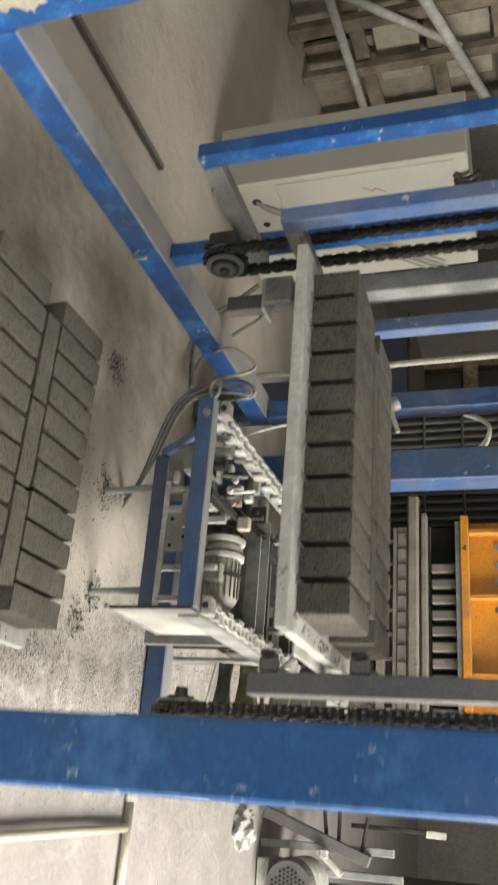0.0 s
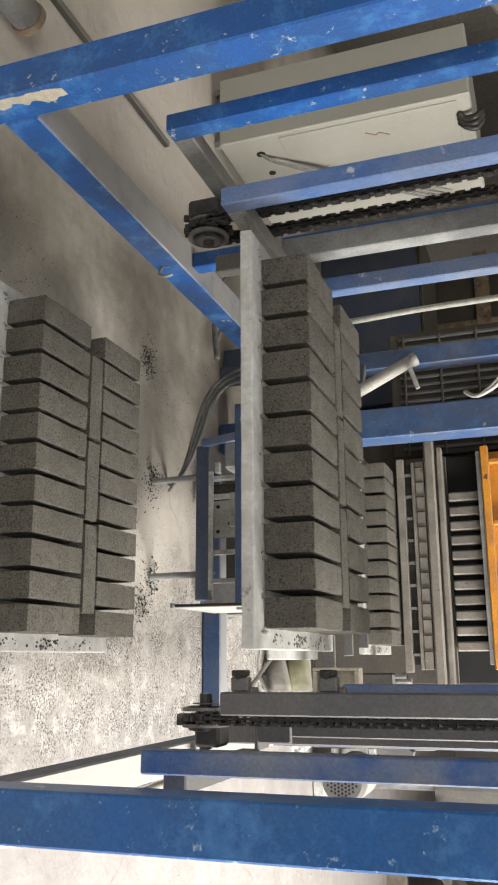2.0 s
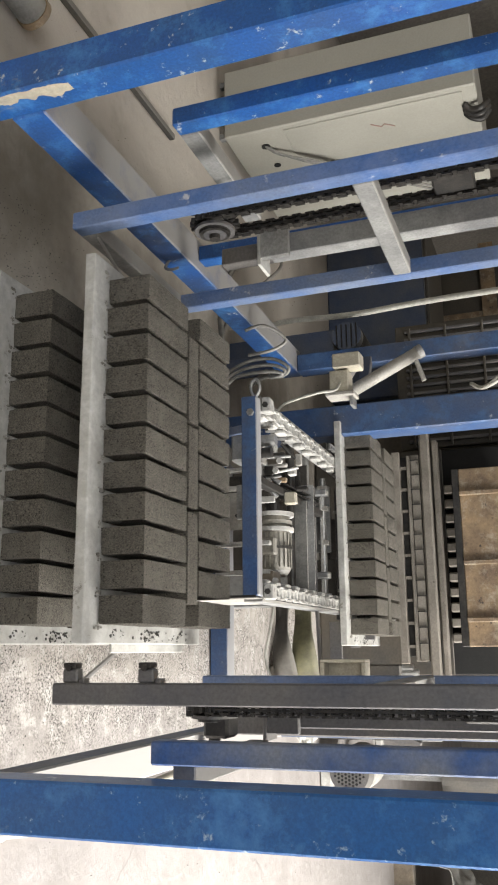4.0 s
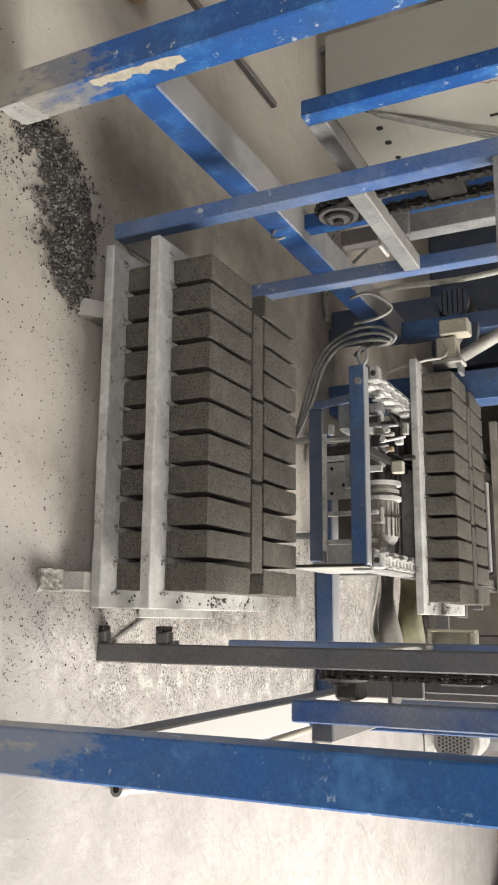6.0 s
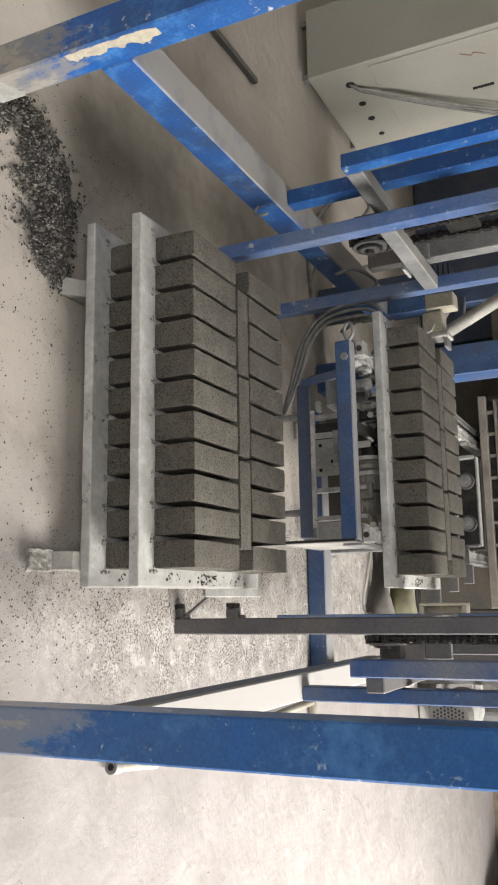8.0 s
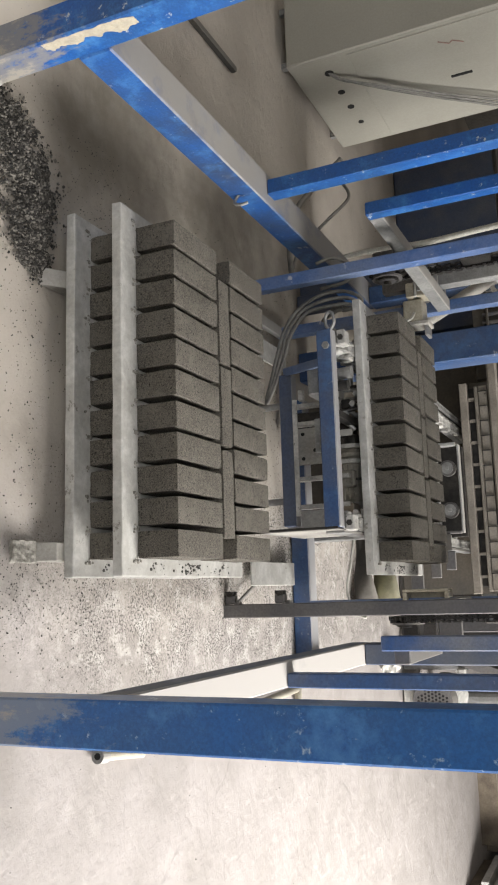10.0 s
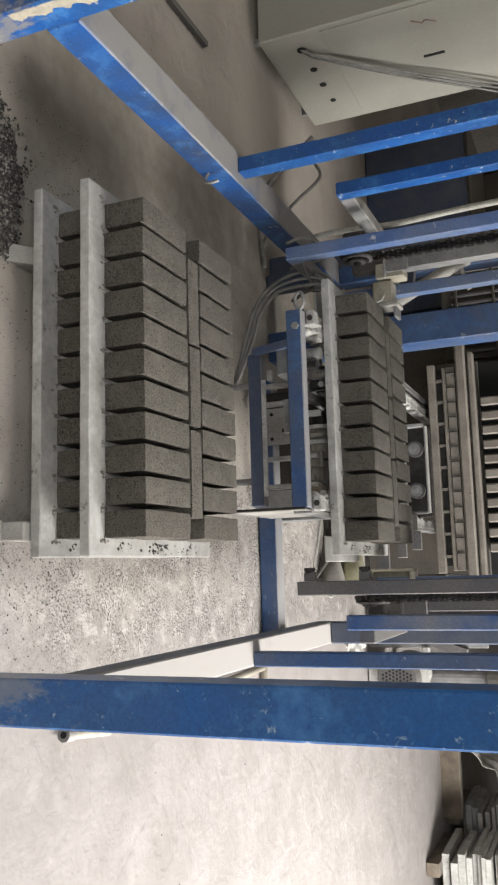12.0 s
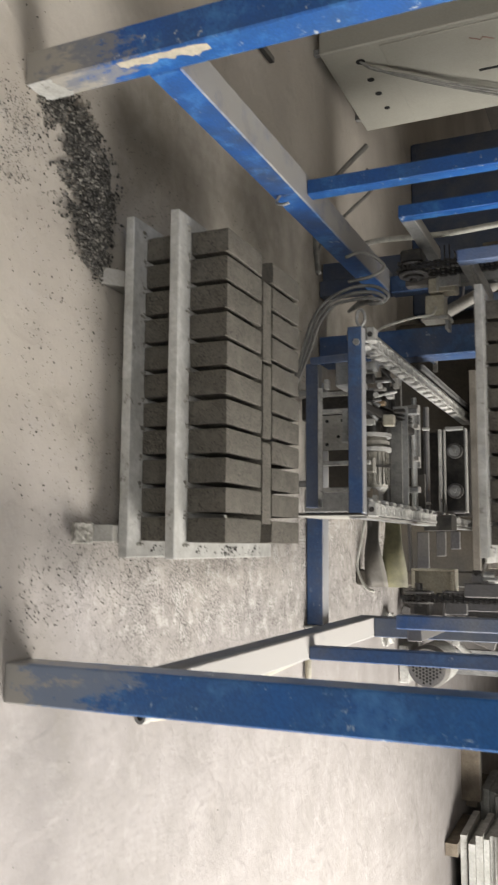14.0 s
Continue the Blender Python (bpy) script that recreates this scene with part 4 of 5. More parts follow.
def press_head():
    h = thing("press_head", "orange press head with rusty edges over the mould", "press head")
    part("panel", one_box(-0.04, 0.90, 2.375, 2.395, 0.0, 0.55, bevel=0.004), ORANGE, h)
    part("flange", one_box(-0.06, 0.92, 2.32, 2.3745, 0.0, 0.035, bevel=0.004), ORANGE, h)
    part("tamper_plate", one_box(-0.04, 0.90, 2.34, 2.39, -0.022, -0.0005, bevel=0.002), GREY, h, "grey tamper plate")
    for x in (0.0, 0.28, 0.60, 0.84):
        part("rib", one_box(x, x + 0.02, 2.33, 2.3745, 0.0355, 0.55, bevel=0.002), ORANGE, h)
    for x in (0.07, 0.15, 0.22, 0.50, 0.72):
        part("bolt", one_rod((x, 2.366, 0.15), (x, 2.3745, 0.15), 0.014, 8), STEEL, h)
    return h


# ---- beside the machine ----
def electric_cabinet():
    c = thing("electric_cabinet", "grey steel switch cabinet with cable holes near its foot", "electric cabinet")
    part("body", one_box(-1.62, -1.29, 1.49, 2.24, 0.04, 1.10, bevel=0.006), CABINET, c)
    for x, y in ((-1.62, 1.53), (-1.36, 1.53), (-1.62, 2.16), (-1.36, 2.16)):
        part("foot", one_box(x + 0.01, x + 0.035, y + 0.01, y + 0.035, 0.0, 0.0395), GREY, c)
    part("side_cover", one_box(-1.2895, -1.284, 1.515, 2.22, 0.30, 1.045, bevel=0.002), CABINET, c)
    for k, (y, z, r) in enumerate(((1.609, 0.192, 0.020), (1.767, 0.194, 0.016), (1.897, 0.195, 0.016), (2.042, 0.198, 0.013))):
        part("cable_hole", one_rod((-1.293, y, z), (-1.287, y, z), r, 16), BLACK, c)
    for k in range(3):
        hose("gland", [(-1.284, 1.60 + 0.03 * k, 1.045), (-1.262, 1.61 + 0.03 * k, 1.07), (-1.255, 1.60 + 0.04 * k, 1.11), (-1.285, 1.61 + 0.03 * k, 1.14)], 0.013, DARK, "black cable tail", parent=c)
    part("slot", one_box(-1.2835, -1.2815, 1.86, 1.877, 0.66, 0.75), BLACK, c)
    bm = bmesh.new()
    bar(bm, (-1.2815, 1.60, 0.66), (-1.2815, 1.63, 0.70), 0.003, 0.004, (1, 0, 0), 0)
    bar(bm, (-1.2815, 1.63, 0.70), (-1.2815, 1.615, 0.715), 0.003, 0.004, (1, 0, 0), 0)
    bar(bm, (-1.2815, 1.615, 0.715), (-1.2815, 1.645, 0.755), 0.003, 0.004, (1, 0, 0), 0)
    part("warning_mark", bm, RED, c, "red zigzag warning mark")
    for k, (y, z) in enumerate(((1.606, 0.190), (1.612, 0.198), (1.618, 0.192))):
        hose("cable", [(-1.29, y, z), (-1.262, y + 0.03, z + 0.05), (-1.245, 1.735 - 0.012 * k, 0.363), (-1.245, 1.924 - 0.02 * k, 0.566), (-1.245, 2.105 - 0.03 * k, 0.783), (-1.25, 2.270 - 0.04 * k, 0.964)], 0.0052, HOSE, "grey cable", parent=c)


def cables():
    hose("floor_cable", [(-1.02, 1.85, 0.15), (-0.9, 1.8, 0.05), (-0.7, 1.6, 0.02), (-0.5, 1.5, 0.02), (-0.3, 1.45, 0.05)], 0.012, HOSE, "thick grey cable on the floor", "cable")
    for k in range(3):
        d = 0.022 * k
        e = 0.5 * d
        hose("hose", [(0.30 - d, 1.10, 0.012), (0.245 + e, 1.0, 0.11), (0.107 + e, 1.0, 0.153 + e), (0.02 + e, 1.0, 0.185 + e), (-0.043 + e, 1.0, 0.238 + e), (-0.079 + d, 1.0, 0.321), (-0.081 + d, 1.01, 0.401), (-0.048 + e, 1.02, 0.453 - e), (-0.024, 1.03, 0.429 - d), (-0.037 - e, 1.06, 0.36), (-0.03, 1.12, 0.28)], 0.0062, HOSE, "dusty grey hydraulic hose looped by the conveyor")
    hose("hose", [(-0.20, 1.02, 0.30), (-0.22, 1.05, 0.36), (-0.18, 1.1, 0.42), (-0.14, 1.08, 0.38), (-0.12, 1.05, 0.30)], 0.006, HOSE, "thick grey hose end by the beam")
    hose("wire", [(0.10, 1.15, 0.34), (0.03, 1.2, 0.37), (0.012, 1.2, 0.417), (-0.004, 1.2, 0.50), (-0.015, 1.22, 0.56), (-0.05, 1.258, 0.57)], 0.005, WHITEHOSE, "thin pale wire by the sensor", "wire")
    hose("wire", [(-0.95, 1.95, 0.12), (-0.75, 1.7, 0.22), (-0.62, 1.6, 0.15), (-0.5, 1.55, 0.05), (-0.40, 1.5, 0.03)], 0.007, HOSE, "grey wire by the cabinet", "wire")
    for k in range(2):
        hose("air_line", [(-0.48, 2.2, 1.02 + 0.02 * k), (-0.40, 2.15, 1.12), (-0.30 - 0.02 * k, 2.15, 1.10), (-0.26, 2.2, 1.0), (-0.30, 2.25, 0.94)], 0.009, WHITEHOSE, "pale looped air line", "air line")
    hose("air_line", [(-0.50, 1.86, 0.02), (-0.555, 1.85, 0.165), (-0.546, 1.85, 0.497), (-0.561, 1.85, 0.868), (-0.57, 1.85, 1.7)], 0.013, WHITEHOSE, "pale air line down the post", "air line")


def sensor():
    s = thing("limit_sensor", "cream limit sensor on a bracket by the conveyor", "sensor")
    part("housing", one_box(-0.10, -0.02, 1.26, 1.33, 0.53, 0.60, bevel=0.004), CREAM, s)
    part("head", one_box(-0.16, -0.105, 1.25, 1.32, 0.545, 0.645, bevel=0.004), CREAM, s)
    part("cap", one_box(-0.02, -0.005, 1.255, 1.335, 0.515, 0.62, bevel=0.003), PALE, s)
    part("plate", one_box(-0.02, 0.03, 1.27, 1.33, 0.60, 0.612, bevel=0.001), STEEL, s)
    part("bracket", one_bar((-0.07, 1.325, 0.565), (-0.25, 1.602, 0.565), 0.03, 0.03), DARKBLUE, s)


def air_cylinder():
    a = thing("air_cylinder", "pale air cylinder on a bracket behind the conveyor", "air cylinder")
    part("barrel", one_rod((-0.10, 1.52, 0.56), (-0.24, 1.58, 0.80), 0.024, 20), PALE, a, "", True)
    part("end_cap", one_rod((-0.24, 1.58, 0.80), (-0.25, 1.584, 0.82), 0.027, 20), GREY, a)
    part("bracket", one_bar((-0.14, 1.54, 0.60), (-0.25, 1.605, 0.60), 0.03, 0.04), DARKBLUE, a)
    part("clevis", one_rod((-0.20, 1.55, 0.80), (-0.12, 1.56, 0.825), 0.009, 10), PALE, a)


def small_motor():
    m = thing("fan_motor", "dark motor with a mesh fan cover", "motor", (-0.36, 1.62, 0.42))
    part("body", one_rod((0, 0.03, 0.10), (0, 0.25, 0.10), 0.062, 24), DARK, m, "", True)
    cover = part("fan_cover", one_rod((0, -0.01, 0.10), (0, 0.0295, 0.10), 0.060, 24), DARKBLUE, m)
    for k in range(5):
        part("grille_bar", one_bar((-0.05, -0.013, 0.06 + 0.02 * k), (0.05, -0.013, 0.06 + 0.02 * k), 0.004, 0.005), DARK, cover)
    part("stand", one_box(-0.05, 0.05, 0.03, 0.22, -0.42, 0.0375, bevel=0.003), DARKBLUE, m)


def rubber_sheets():
    s = thing("rubber_apron", "dark rubber sheet with an olive canvas flap by the conveyor", "apron", (0, 0, 0))
    for name, material, z0, z1, y in (("sheet", FARDARK, 0.205, 0.27, 1.60), ("flap", CLOTH, 0.272, 0.345, 1.63)):
        bm = bmesh.new()
        rows = []
        for i in range(10):
            t = i / 9
            rows.append([bm.verts.new((0.70 + 0.28 * t + 0.006 * math.sin(9 * t), y + 0.02 * math.sin(6 * t + 2 * u), z0 + (z1 - z0) * u * (1 - 0.25 * math.sin(3 * t + z0 * 9)) - 0.03 * t * (1 - t))) for u in (0, 0.25, 0.5, 0.75, 1)])
        for a, b in zip(rows, rows[1:]):
            for j in range(4):
                bm.faces.new((a[j], a[j + 1], b[j + 1], b[j]))
        ob = part(name, bm, material, s, "", True)
        mod = ob.modifiers.new("thick", "SOLIDIFY")
        mod.thickness = 0.006
    part("hanger", one_box(0.69, 0.705, 1.58, 1.66, 0.0, 0.36, bevel=0.003), GREY, s)
    hose("cord", [(0.70, 1.595, 0.20), (0.80, 1.585, 0.185), (0.90, 1.59, 0.165), (0.98, 1.58, 0.20), (1.0, 1.575, 0.24)], 0.006, WHITEHOSE, "pale cord", parent=s)


def junction_box():
    j = thing("junction_box", "cream junction box with an open front beside the conveyor", "junction box")
    part("back", one_box(0.90, 1.02, 1.42, 1.427, 0.44, 0.60, bevel=0.002), CREAM, j)
    part("side", one_box(0.90, 0.91, 1.36, 1.4195, 0.44, 0.60, bevel=0.002), CREAM, j)
    part("side", one_box(1.01, 1.02, 1.36, 1.4195, 0.44, 0.60, bevel=0.002), CREAM, j)
    part("top", one_box(0.9105, 1.0095, 1.36, 1.4195, 0.585, 0.60, bevel=0.002), CREAM, j)
    part("shelf", one_box(0.9105, 1.0095, 1.36, 1.4195, 0.44, 0.455, bevel=0.002), CREAM, j)
    part("support_arm", one_bar((0.722, 1.40, 0.425), (0.925, 1.40, 0.432), 0.018, 0.012), DULL, j)


def floor_pipes():
    p = thing("bent_rack", "pale bent pipe rack lying on the floor", "pipe rack")
    part("pipe", one_rod((1.27, 0.60, 0.016), (1.245, 1.40, 0.016), 0.013, 14), CREAM, p, "", True)
    part("pipe", one_rod((1.17, 1.415, 0.016), (1.44, 1.415, 0.016), 0.013, 14), CREAM, p, "", True)


def valves():
    """Valves on the gate side of the conveyor."""
    v = thing("valve_cluster", "dusty valves clustered beside the rails", "valve")
    part("block", one_box(0.93, 1.0, 2.12, 2.2, 0.0, 0.58, bevel=0.006), FARDARK, v)
    for x, z in ((0.945, 0.60), (0.965, 0.62), (0.985, 0.60)):
        part("cap", one_rod((x, 2.16, 0.5805), (x, 2.16, z + 0.03), 0.016, 12), STEEL, v)


def oil_tank():
    t = thing("hydraulic_tank", "dark blue hydraulic tank behind the machine", "tank")
    part("body", one_box(-1.75, -0.62, 3.4, 4.1, 0.0, 0.62, bevel=0.01), DARKBLUE, t)
    part("lid", one_box(-1.77, -0.60, 3.38, 4.12, 0.6205, 0.64, bevel=0.004), FARDARK, t)
    h = thing("aggregate_hopper", "rust-brown aggregate hopper behind the tank", "hopper")
    part("panel", one_box(-1.9, -0.5, 4.25, 4.30, 0.3, 2.2, bevel=0.006), FARDARK, h)
    for x in (-1.85, -1.4, -0.95, -0.55):
        part("rib", one_box(x, x + 0.07, 4.17, 4.2495, 0.0, 2.2, bevel=0.004), RUST, h)
    part("rail", one_box(-1.9, -0.5, 4.16, 4.1695, 0.9, 1.0, bevel=0.003), RUST, h)


def feed_box():
    f = thing("feed_box", "rusty front of the mix feed box", "feed box")
    part("plate", one_box(0.10, 0.86, 2.20, 2.24, 0.0, 0.36, bevel=0.004), RUST, f)
    part("wiper", one_box(0.10, 0.86, 2.1995, 2.23, -0.03, -0.0005, bevel=0.003), DARK, f)
    for x in (0.20, 0.50, 0.74):
        part("stiffener", one_box(x, x + 0.02, 2.185, 2.1995, 0.0, 0.36, bevel=0.003), RUST, f)
    part("lip", one_box(0.08, 0.88, 2.18, 2.1995, 0.3605, 0.385, bevel=0.003), DULL, f)
    part("pipe", one_rod((0.10, 2.16, 0.30), (0.86, 2.16, 0.30), 0.016, 12), FARDARK, f)
    return f


def oil_motor():
    m = thing("pump_motor", "white pump motor with a perforated fan cover", "motor", (1.46, 3.0, 0))
    body = part("body", one_rod((0, -0.10, 0.17), (0, 0.20, 0.17), 0.105, 28), BOARD, m)
    for k in range(9):
        part("fin", one_rod((0, -0.07 + 0.03 * k, 0.17), (0, -0.062 + 0.03 * k, 0.17), 0.114, 28), BOARD, body)
    bm = bmesh.new()
    rod(bm, (0, -0.16, 0.17), (0, -0.1005, 0.17), 0.10, 28, 0.115)
    fan = part("fan_cover", bm, DULL, m, "dull perforated fan cover")
    bm = bmesh.new()
    for i in range(-4, 5):
        for j in range(-4, 5):
            if i * i + j * j < 18:
                rod(bm, (0.018 * i + 0.009 * (j % 2), -0.1625, 0.17 + 0.018 * j), (0.018 * i + 0.009 * (j % 2), -0.1605, 0.17 + 0.018 * j), 0.0065, 6)
    part("holes", bm, BLACK, fan)
    part("foot", one_box(-0.1, 0.1, -0.08, 0.18, 0.0, 0.055, bevel=0.004), BOARD, m)


def pump_stand():
    """Legs and pipes over the pump motor."""
    p = thing("pump_stand", "grey pipe stand with valves over the pump motor", "pipe stand")
    for x, y in ((1.28, 2.95), (1.40, 3.25), (1.66, 3.3)):
        part("leg", one_box(x, x + 0.035, y, y + 0.035, 0.0, 0.62, bevel=0.003), GREY, p)
    part("rail", one_bar((1.164, 2.930, 0.023), (1.340, 2.930, 0.517), 0.045, 0.05), DULL, p, "dark slanting steel rail")
    part("rod", one_rod((1.242, 2.950, 0.313), (1.129, 2.950, 0.300), 0.009, 10), DARK, p)
    part("rod", one_rod((1.266, 2.950, 0.371), (1.129, 2.950, 0.374), 0.009, 10), DARK, p)
    part("rod", one_rod((1.315, 2.950, 0.475), (1.157, 2.950, 0.503), 0.009, 10), DARK, p)
    part("plate", one_bar((1.196, 3.050, 0.415), (1.200, 3.050, 0.764), 0.09, 0.02), DARK, p)
    part("clip", one_bar((1.207, 3.000, 0.759), (1.210, 3.000, 0.843), 0.06, 0.03), BOARD, p)
    part("pipe", one_rod((1.307, 2.920, 0.288), (1.400, 2.920, 0.394), 0.018, 12), WHITESTEEL, p)
    part("valve", one_box(1.30, 1.34, 2.86, 2.90, 0.30, 0.34, bevel=0.006), WHITESTEEL, p)
    part("drum", one_rod((1.52, 3.45, 0.55), (1.52, 3.45, 1.05), 0.11, 24), FARDARK, p, "dark upright drum")
    part("drum_foot", one_rod((1.52, 3.45, 0.0), (1.52, 3.45, 0.5495), 0.05, 16), GREY, p)


def oil_pipe():
    p = thing("drain_pipe", "short grey pipe end by the blue post", "pipe")
    part("pipe", one_rod((1.262, 0.16, 0.016), (1.285, 0.34, 0.016), 0.012, 18), CREAM, p)
    part("collar", one_rod((1.260, 0.145, 0.017), (1.2635, 0.175, 0.017), 0.017, 18), GREY, p)
    part("bore", one_rod((1.2598, 0.143, 0.017), (1.2602, 0.147, 0.017), 0.008, 12), BLACK, p)
    part("clamp", one_box(1.17, 1.235, 0.16, 0.20, 0.0, 0.02, bevel=0.002), GREY, p)


def board_stack():
    rng = random.Random(5)
    spots = ((2.72, 4.2, 16), (2.62, 5.0, 20), (3.65, 4.3, 19), (3.6, 5.1, 24))
    for k, (sx, sy, count) in enumerate(spots):
        s = thing("board_stack", "tall stack of empty pallet boards on the floor", "board stack", (sx, sy, 0), "stacks of empty boards")
        part("bearer", one_box(0.02, 0.1, -0.12, 0.55, 0.0, 0.08), WOOD, s)
        part("bearer", one_box(0.72, 0.8, -0.12, 0.55, 0.0, 0.08), WOOD, s)
        meshes = [mesh_of("board", one_box(0, 0.85, 0, 0.55, 0, h, bevel=0.002), BOARD) for h in (0.026, 0.034, 0.044)]
        z = 0.081
        for j in range(count):
            v = rng.randrange(3)
            ob = new("board", meshes[v])
            ob.parent = s
            ob.matrix_basis = pose(rng.uniform(-0.03, 0.03), rng.uniform(-0.06, 0.04), z, 0, 0, rng.uniform(-2, 2))
            z += (0.026, 0.034, 0.044)[v] + rng.choice((0.001, 0.001, 0.014))
    bm = bmesh.new()
    bmesh.ops.create_grid(bm, x_segments=26, y_segments=18, size=0.5)
    for v in bm.verts:
        p = v.co * 5
        v.co = Vector((v.co.x * 0.62, v.co.y * 0.62, 0.07 * abs(noise.noise(p * 0.8)) + 0.03 * abs(noise.noise(p * 2.3))))
    ob = solid("plastic_sheet", bm, BOARD, "crumpled white plastic sheet over a board stack", "plastic sheet", smooth=True)
    ob.matrix_basis = pose(2.42, 5.10, 0.38, 0, -40, 0)
    mod = ob.modifiers.new("thick", "SOLIDIFY")
    mod.thickness = 0.004


def brown_timber():
    bm = bmesh.new()
    box(bm, 2.16, 2.645, 4.74, 4.82, -0.01, 0.13, bevel=0.005)
    solid("timber_block", bm, WOOD, "dull brown timber lying on the floor by the board stacks", "timber")


def crumpled_bag():
    bm = bmesh.new()
    bmesh.ops.create_icosphere(bm, subdivisions=4, radius=1)
    for v in bm.verts:
        d = v.co.normalized()
        v.co = d * (1 + 0.45 * noise.noise(d * 2.1) + 0.22 * abs(noise.noise(d * 5.0)))
        v.co = Vector((v.co.x * 0.075, v.co.y * 0.09, max(-0.02, v.co.z * 0.045)))
    ob = solid("crumpled_bag", bm, BOARD, "crumpled white paper bag on the floor by the pump", "paper bag")
    ob.matrix_basis = pose(1.245, 2.64, ground(1.245, 2.64) + 0.018, 0, 0, 25)


def spilt_gravel():
    rng = random.Random(11)
    verts, faces = [], []

    def stone(x, y, z, r):
        z += ground(x, y) + 0.004
        b = len(verts)
        pts = [(1, 0, 0), (-1, 0, 0), (0, 1, 0), (0, -1, 0), (0, 0, 1), (0, 0, -1)]
        for p in pts:
            verts.append((x + p[0] * r * rng.uniform(0.6, 1.2), y + p[1] * r * rng.uniform(0.6, 1.2), z + p[2] * r * rng.uniform(0.5, 1.0)))
        for f in ((0, 2, 4), (2, 1, 4), (1, 3, 4), (3, 0, 4), (2, 0, 5), (1, 2, 5), (3, 1, 5), (0, 3, 5)):
            faces.append(tuple(b + i for i in f))

    spine = [(-0.27, -0.225, 0.026, 0.35), (-0.17, -0.150, 0.036, 0.7), (-0.07, -0.095, 0.042, 1.0), (0.04, -0.100, 0.034, 1.0), (0.145, -0.085, 0.022, 0.7)]
    for _ in range(15000):
        u = 4 * rng.random()
        k = min(3, int(u))
        f = u - k
        mx, my, wide, much = (spine[k][j] * (1 - f) + spine[k + 1][j] * f for j in range(4))
        off = rng.gauss(0, wide)
        x, y = mx - 0.25 * off + rng.gauss(0, 0.012), my + off
        clump = noise.noise(Vector((x * 22, y * 22, 1))) + 0.5 * noise.noise(Vector((x * 60, y * 60, 2)))
        if rng.random() > much or clump < -0.30 - 0.2 * much + 6 * max(0.0, abs(off) - wide):
            continue
        heap = (0.010 + 0.030 * max(0.0, clump + 0.25)) * much * math.exp(-(off / wide / 1.3) ** 2)
        stone(x, y, heap * (0.3 + 0.7 * rng.random()), rng.uniform(0.0018, 0.0046) * (1.6 if rng.random() < 0.25 else 1.0))
    for _ in range(900):
        stone(-0.08 + rng.gauss(0, 0.16), -0.16 + rng.gauss(0, 0.10), 0.0003, 0.0007 + 0.0026 * rng.random() ** 2)
    for cx, cy, r, count in ((-0.124, 0.938, 0.030, 380), (0.70, 0.93, 0.03, 260), (0.29, 0.99, 0.035, 320), (0.607, 1.0, 0.030, 260), (0.95, 0.25, 0.10, 160), (-0.14, -0.34, 0.045, 420), (-0.02, -0.36, 0.03, 160), (0.3, -0.17, 0.09, 240), (0.58, -0.17, 0.08, 240), (0.86, -0.14, 0.07, 420), (0.92, 0.12, 0.09, 500), (0.96, -0.22, 0.05, 260), (0.35, 0.85, 0.12, 260)):
        for _ in range(count):
            stone(cx + rng.gauss(0, r), cy + rng.gauss(0, r), 0.0008, 0.0007 + (0.0042 if r < 0.04 and cy > 0 else 0.0026) * rng.random() ** 2)
    for _ in range(26000):
        x, y = rng.uniform(-0.3, 1.2), rng.uniform(-0.45, 1.6)
        if rng.random() < 0.25 + 0.9 * noise.noise(Vector((x * 3.2, y * 3.2, 7))) - (0.25 if y < -0.1 else 0):
            stone(x, y, 0.0003, 0.0006 + 0.0020 * rng.random() ** 2)
    for _ in range(700):
        x, y = rng.uniform(-1.2, 2.6), rng.uniform(-0.6, 3.2)
        stone(x, y, 0.0003, 0.0006 + 0.0024 * rng.random() ** 2)
    me = bpy.data.meshes.new("spilt_gravel")
    me.from_pydata(verts, [], faces)
    me.materials.append(PEBBLE)
    tagged(new("spilt_gravel", me), "dark crumbs of spilt aggregate on the floor", "gravel", kind="stuff")


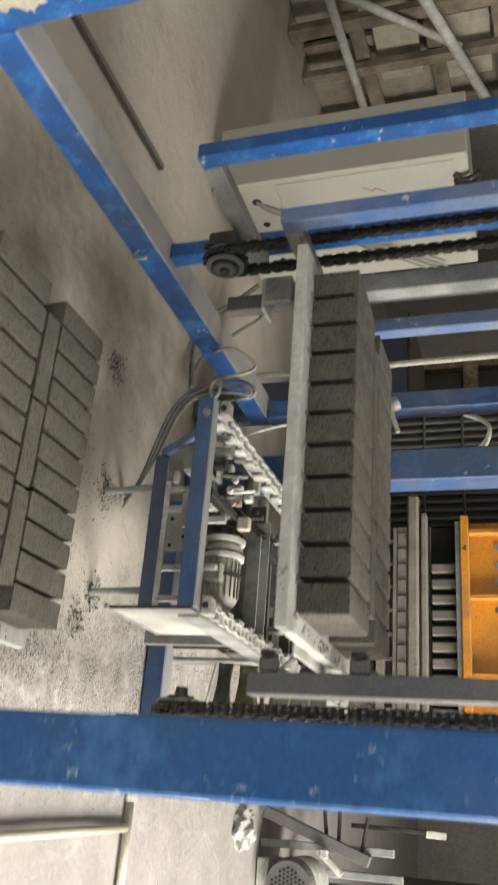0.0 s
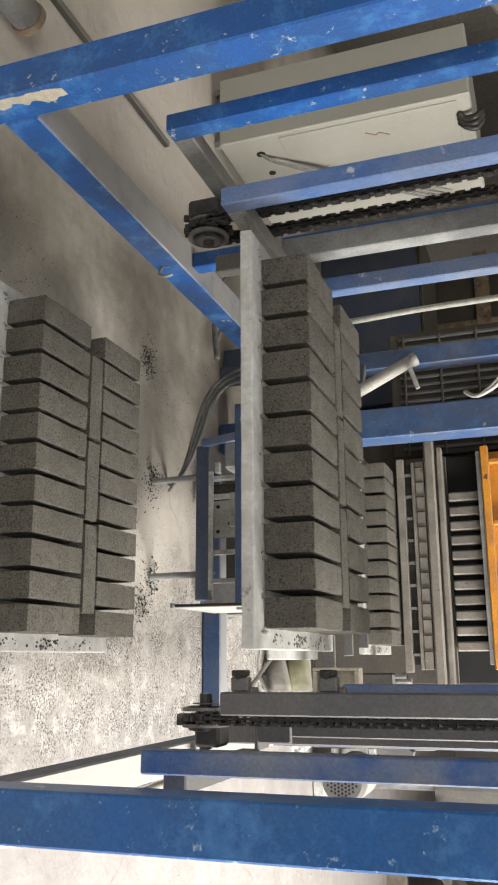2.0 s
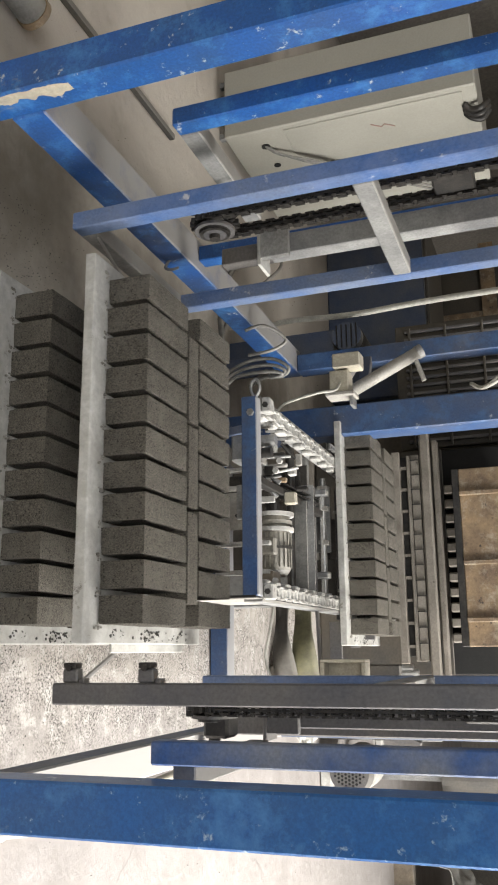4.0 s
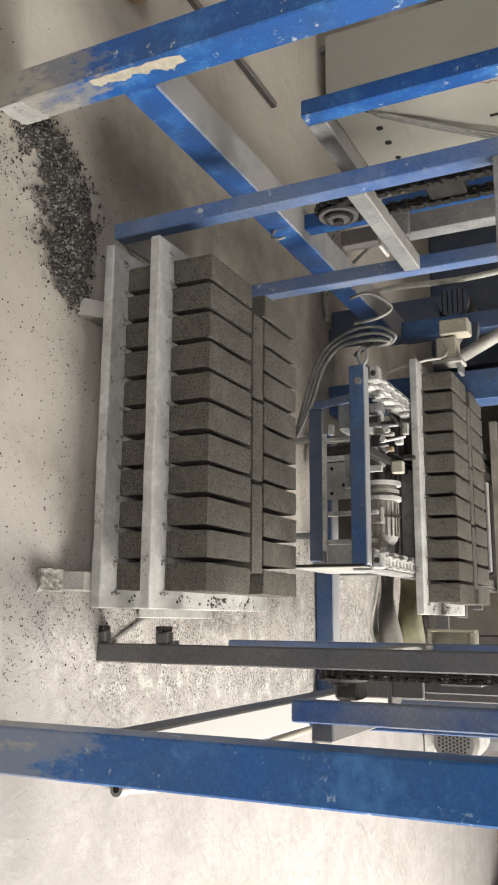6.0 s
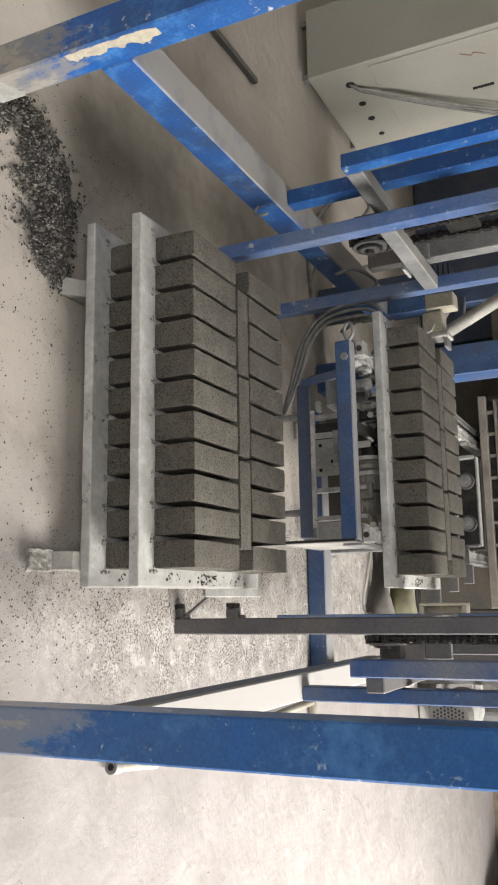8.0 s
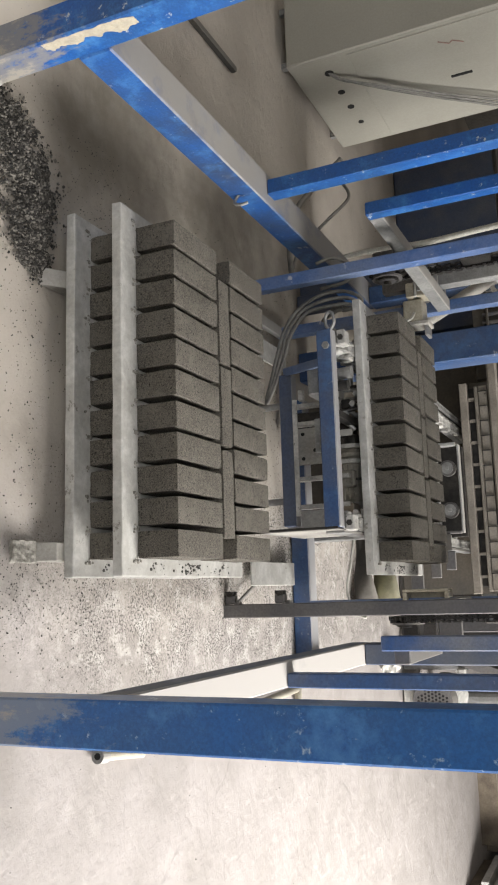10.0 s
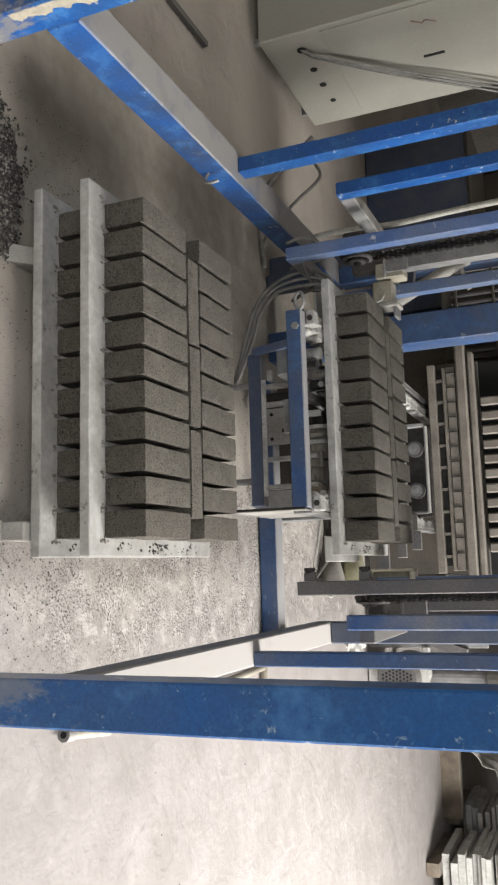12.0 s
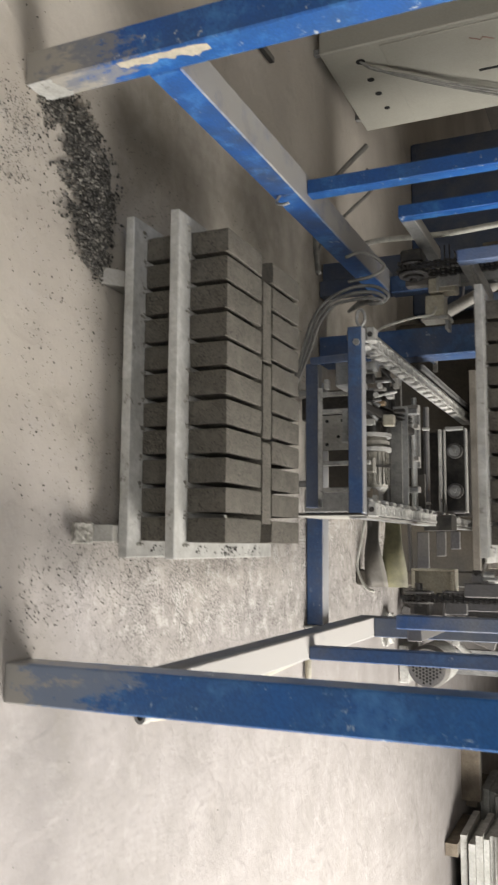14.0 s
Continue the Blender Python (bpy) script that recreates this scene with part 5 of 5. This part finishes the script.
def timber_pile():
    """Poles, boards and sheets thrown together against the side wall."""
    for a, b, r in (((-3.2, 1.9, 0.30), (-3.15, 3.25, 0.39), 0.028), ((-3.2, 1.9, 0.70), (-3.2, 3.4, 1.24), 0.034), ((-3.25, 2.2, 0.36), (-3.25, 2.75, 1.02), 0.026)):
        solid("pole", one_rod(a, b, r, 10), BOARD, "pale pole thrown on a timber pile", "pole", "poles on the pile", smooth=True)
    for y, z, w in ((2.48, 0.0, 0.09), (2.85, 0.0, 0.07), (3.3, 0.0, 0.08)):
        solid("timber", one_bar((-3.32, y, z), (-3.38, y + 0.06, 1.7), w, 0.06, (1, 0, 0)), WOOD, "old upright timber in the pile", "timber", "timbers of the pile")
    for z, y0, y1 in ((0.36, 2.2, 3.5), (0.82, 2.1, 3.6), (1.22, 2.0, 3.4)):
        solid("timber", one_bar((-3.42, y0, z), (-3.42, y1, z + 0.08), 0.05, 0.09), WOOD, "old timber laid across the pile", "timber", "timbers of the pile")
    for y0, y1, z0, z1 in ((2.63, 3.12, 0.48, 0.76), (2.7, 3.2, 0.84, 1.2), (2.1, 2.44, 0.45, 0.80)):
        solid("old_panel", one_box(-3.50, -3.475, y0, y1, z0, z1, bevel=0.003), CREAM, "pale old panel stuck in the timber pile", "panel", "panels in the pile")
    for k in range(2):
        solid("scrap_board", one_box(-3.6 , -3.55, 1.9 + 0.9 * k, 2.75 + 0.9 * k, 0.0, 1.9, bevel=0.004), OLDPANEL, "broad beige board behind the pile", "board", "boards behind the pile")
    # dark strip added to draw a shadow-like line on the floor
    bm = bmesh.new()
    box(bm, -1.03, -1.008, 0.15, 1.03, 0.0, 0.022, bevel=0.002)
    solid("steel_angle", bm, FARDARK, "dark strip added for a shadow-like line on the floor", "steel bar")
    p = thing("pipe_stub", "short rusty pipe stub on the floor", "pipe", (-0.82, 0.0, 0.05))
    part("pipe", one_rod((0, -0.25, 0), (0.02, 0.06, 0), 0.045, 18), GREY, p, "", True)
    part("flange", one_rod((0.02, 0.06, 0), (0.021, 0.08, 0), 0.049, 18), RUST, p)


# ---- motion, metres by the clock ----
def ramp_at(t, knots):
    for (a, va), (b, vb) in zip(knots, knots[1:]):
        if t <= b:
            return va + (vb - va) * max(0.0, t - a) / (b - a)
    return knots[-1][1]


TRAVEL = [(0, 0.292), (1.52, 0.0), (5.5, 0.0), (10.0, 0.885), (14, 0.885)]
LIFT = [(0, 0.785), (1.5, 0.785), (4.65, 0.180), (5.55, 0.008), (9.9, 0.008), (12.33, 0.462), (14, 0.768)]
STEPS = [0.25 * k for k in range(57)]
PRESS = [(0, 0.0), (2.4, 0.0), (4.0, 0.9), (14, 0.9)]
FILL = [(0, 1.9), (2.4, 1.9), (4.0, 0.86), (6.5, 0.86), (8.5, 1.9), (14, 1.9)]
DEMOULD = [(0, 0.06), (1.6, 0.06), (2.0, 0.028), (3.4, 0.02), (4.6, -0.062), (14, -0.062)]
FEED = [(0, 2.47), (7.0, 0.975), (7.5, 0.93), (14, 0.90)]

hall()
stacking_frame()
floor_rails()
loaded_pallet((-0.002, 0.003, 0.0505), 1, "stacked pallet of grey blocks under another one")
SET_DOWN = loaded_pallet((0, 0, 0.78), 2, "pallet of fresh grey blocks being set down on the stack")
NEXT = loaded_pallet((0, 2, 0.462), 3, "pallet of fresh grey blocks on the conveyor")
TROLLEY = trolley()
CARRIAGE = carriage()
conveyor()
block_machine()
HEAD = press_head()
MOULD = mould()
electric_cabinet()
cables()
sensor()
oil_motor()
pump_stand()
oil_pipe()
board_stack()
rubber_sheets()
junction_box()
air_cylinder()
small_motor()
floor_pipes()
valves()
oil_tank()
FEED_BOX = feed_box()
timber_pile()
crumpled_bag()
brown_timber()
spilt_gravel()


def motions():
    walk(TROLLEY, [(t, pose(0, ramp_at(t, TRAVEL), 0)) for t in STEPS])
    walk(CARRIAGE, [(t, pose(0, ramp_at(t, TRAVEL), ramp_at(t, LIFT))) for t in STEPS])
    walk(SET_DOWN, [(t, pose(0, ramp_at(t, TRAVEL) if t < 3 else 0, max(0.1805, ramp_at(t, LIFT)) if t < 8 else 0.1805)) for t in STEPS])
    walk(NEXT, [(t, pose(0, ramp_at(t, FEED), max(0.462, ramp_at(t, LIFT)) if t > 8 else 0.462)) for t in STEPS])
    walk(FEED_BOX, [(t, pose(0, 0, ramp_at(t, FILL))) for t in STEPS])
    walk(MOULD, [(t, pose(0, 0, ramp_at(t, DEMOULD))) for t in STEPS])
    walk(HEAD, [(t, pose(0, 0, 0.98 + ramp_at(t, PRESS))) for t in STEPS])


motions()
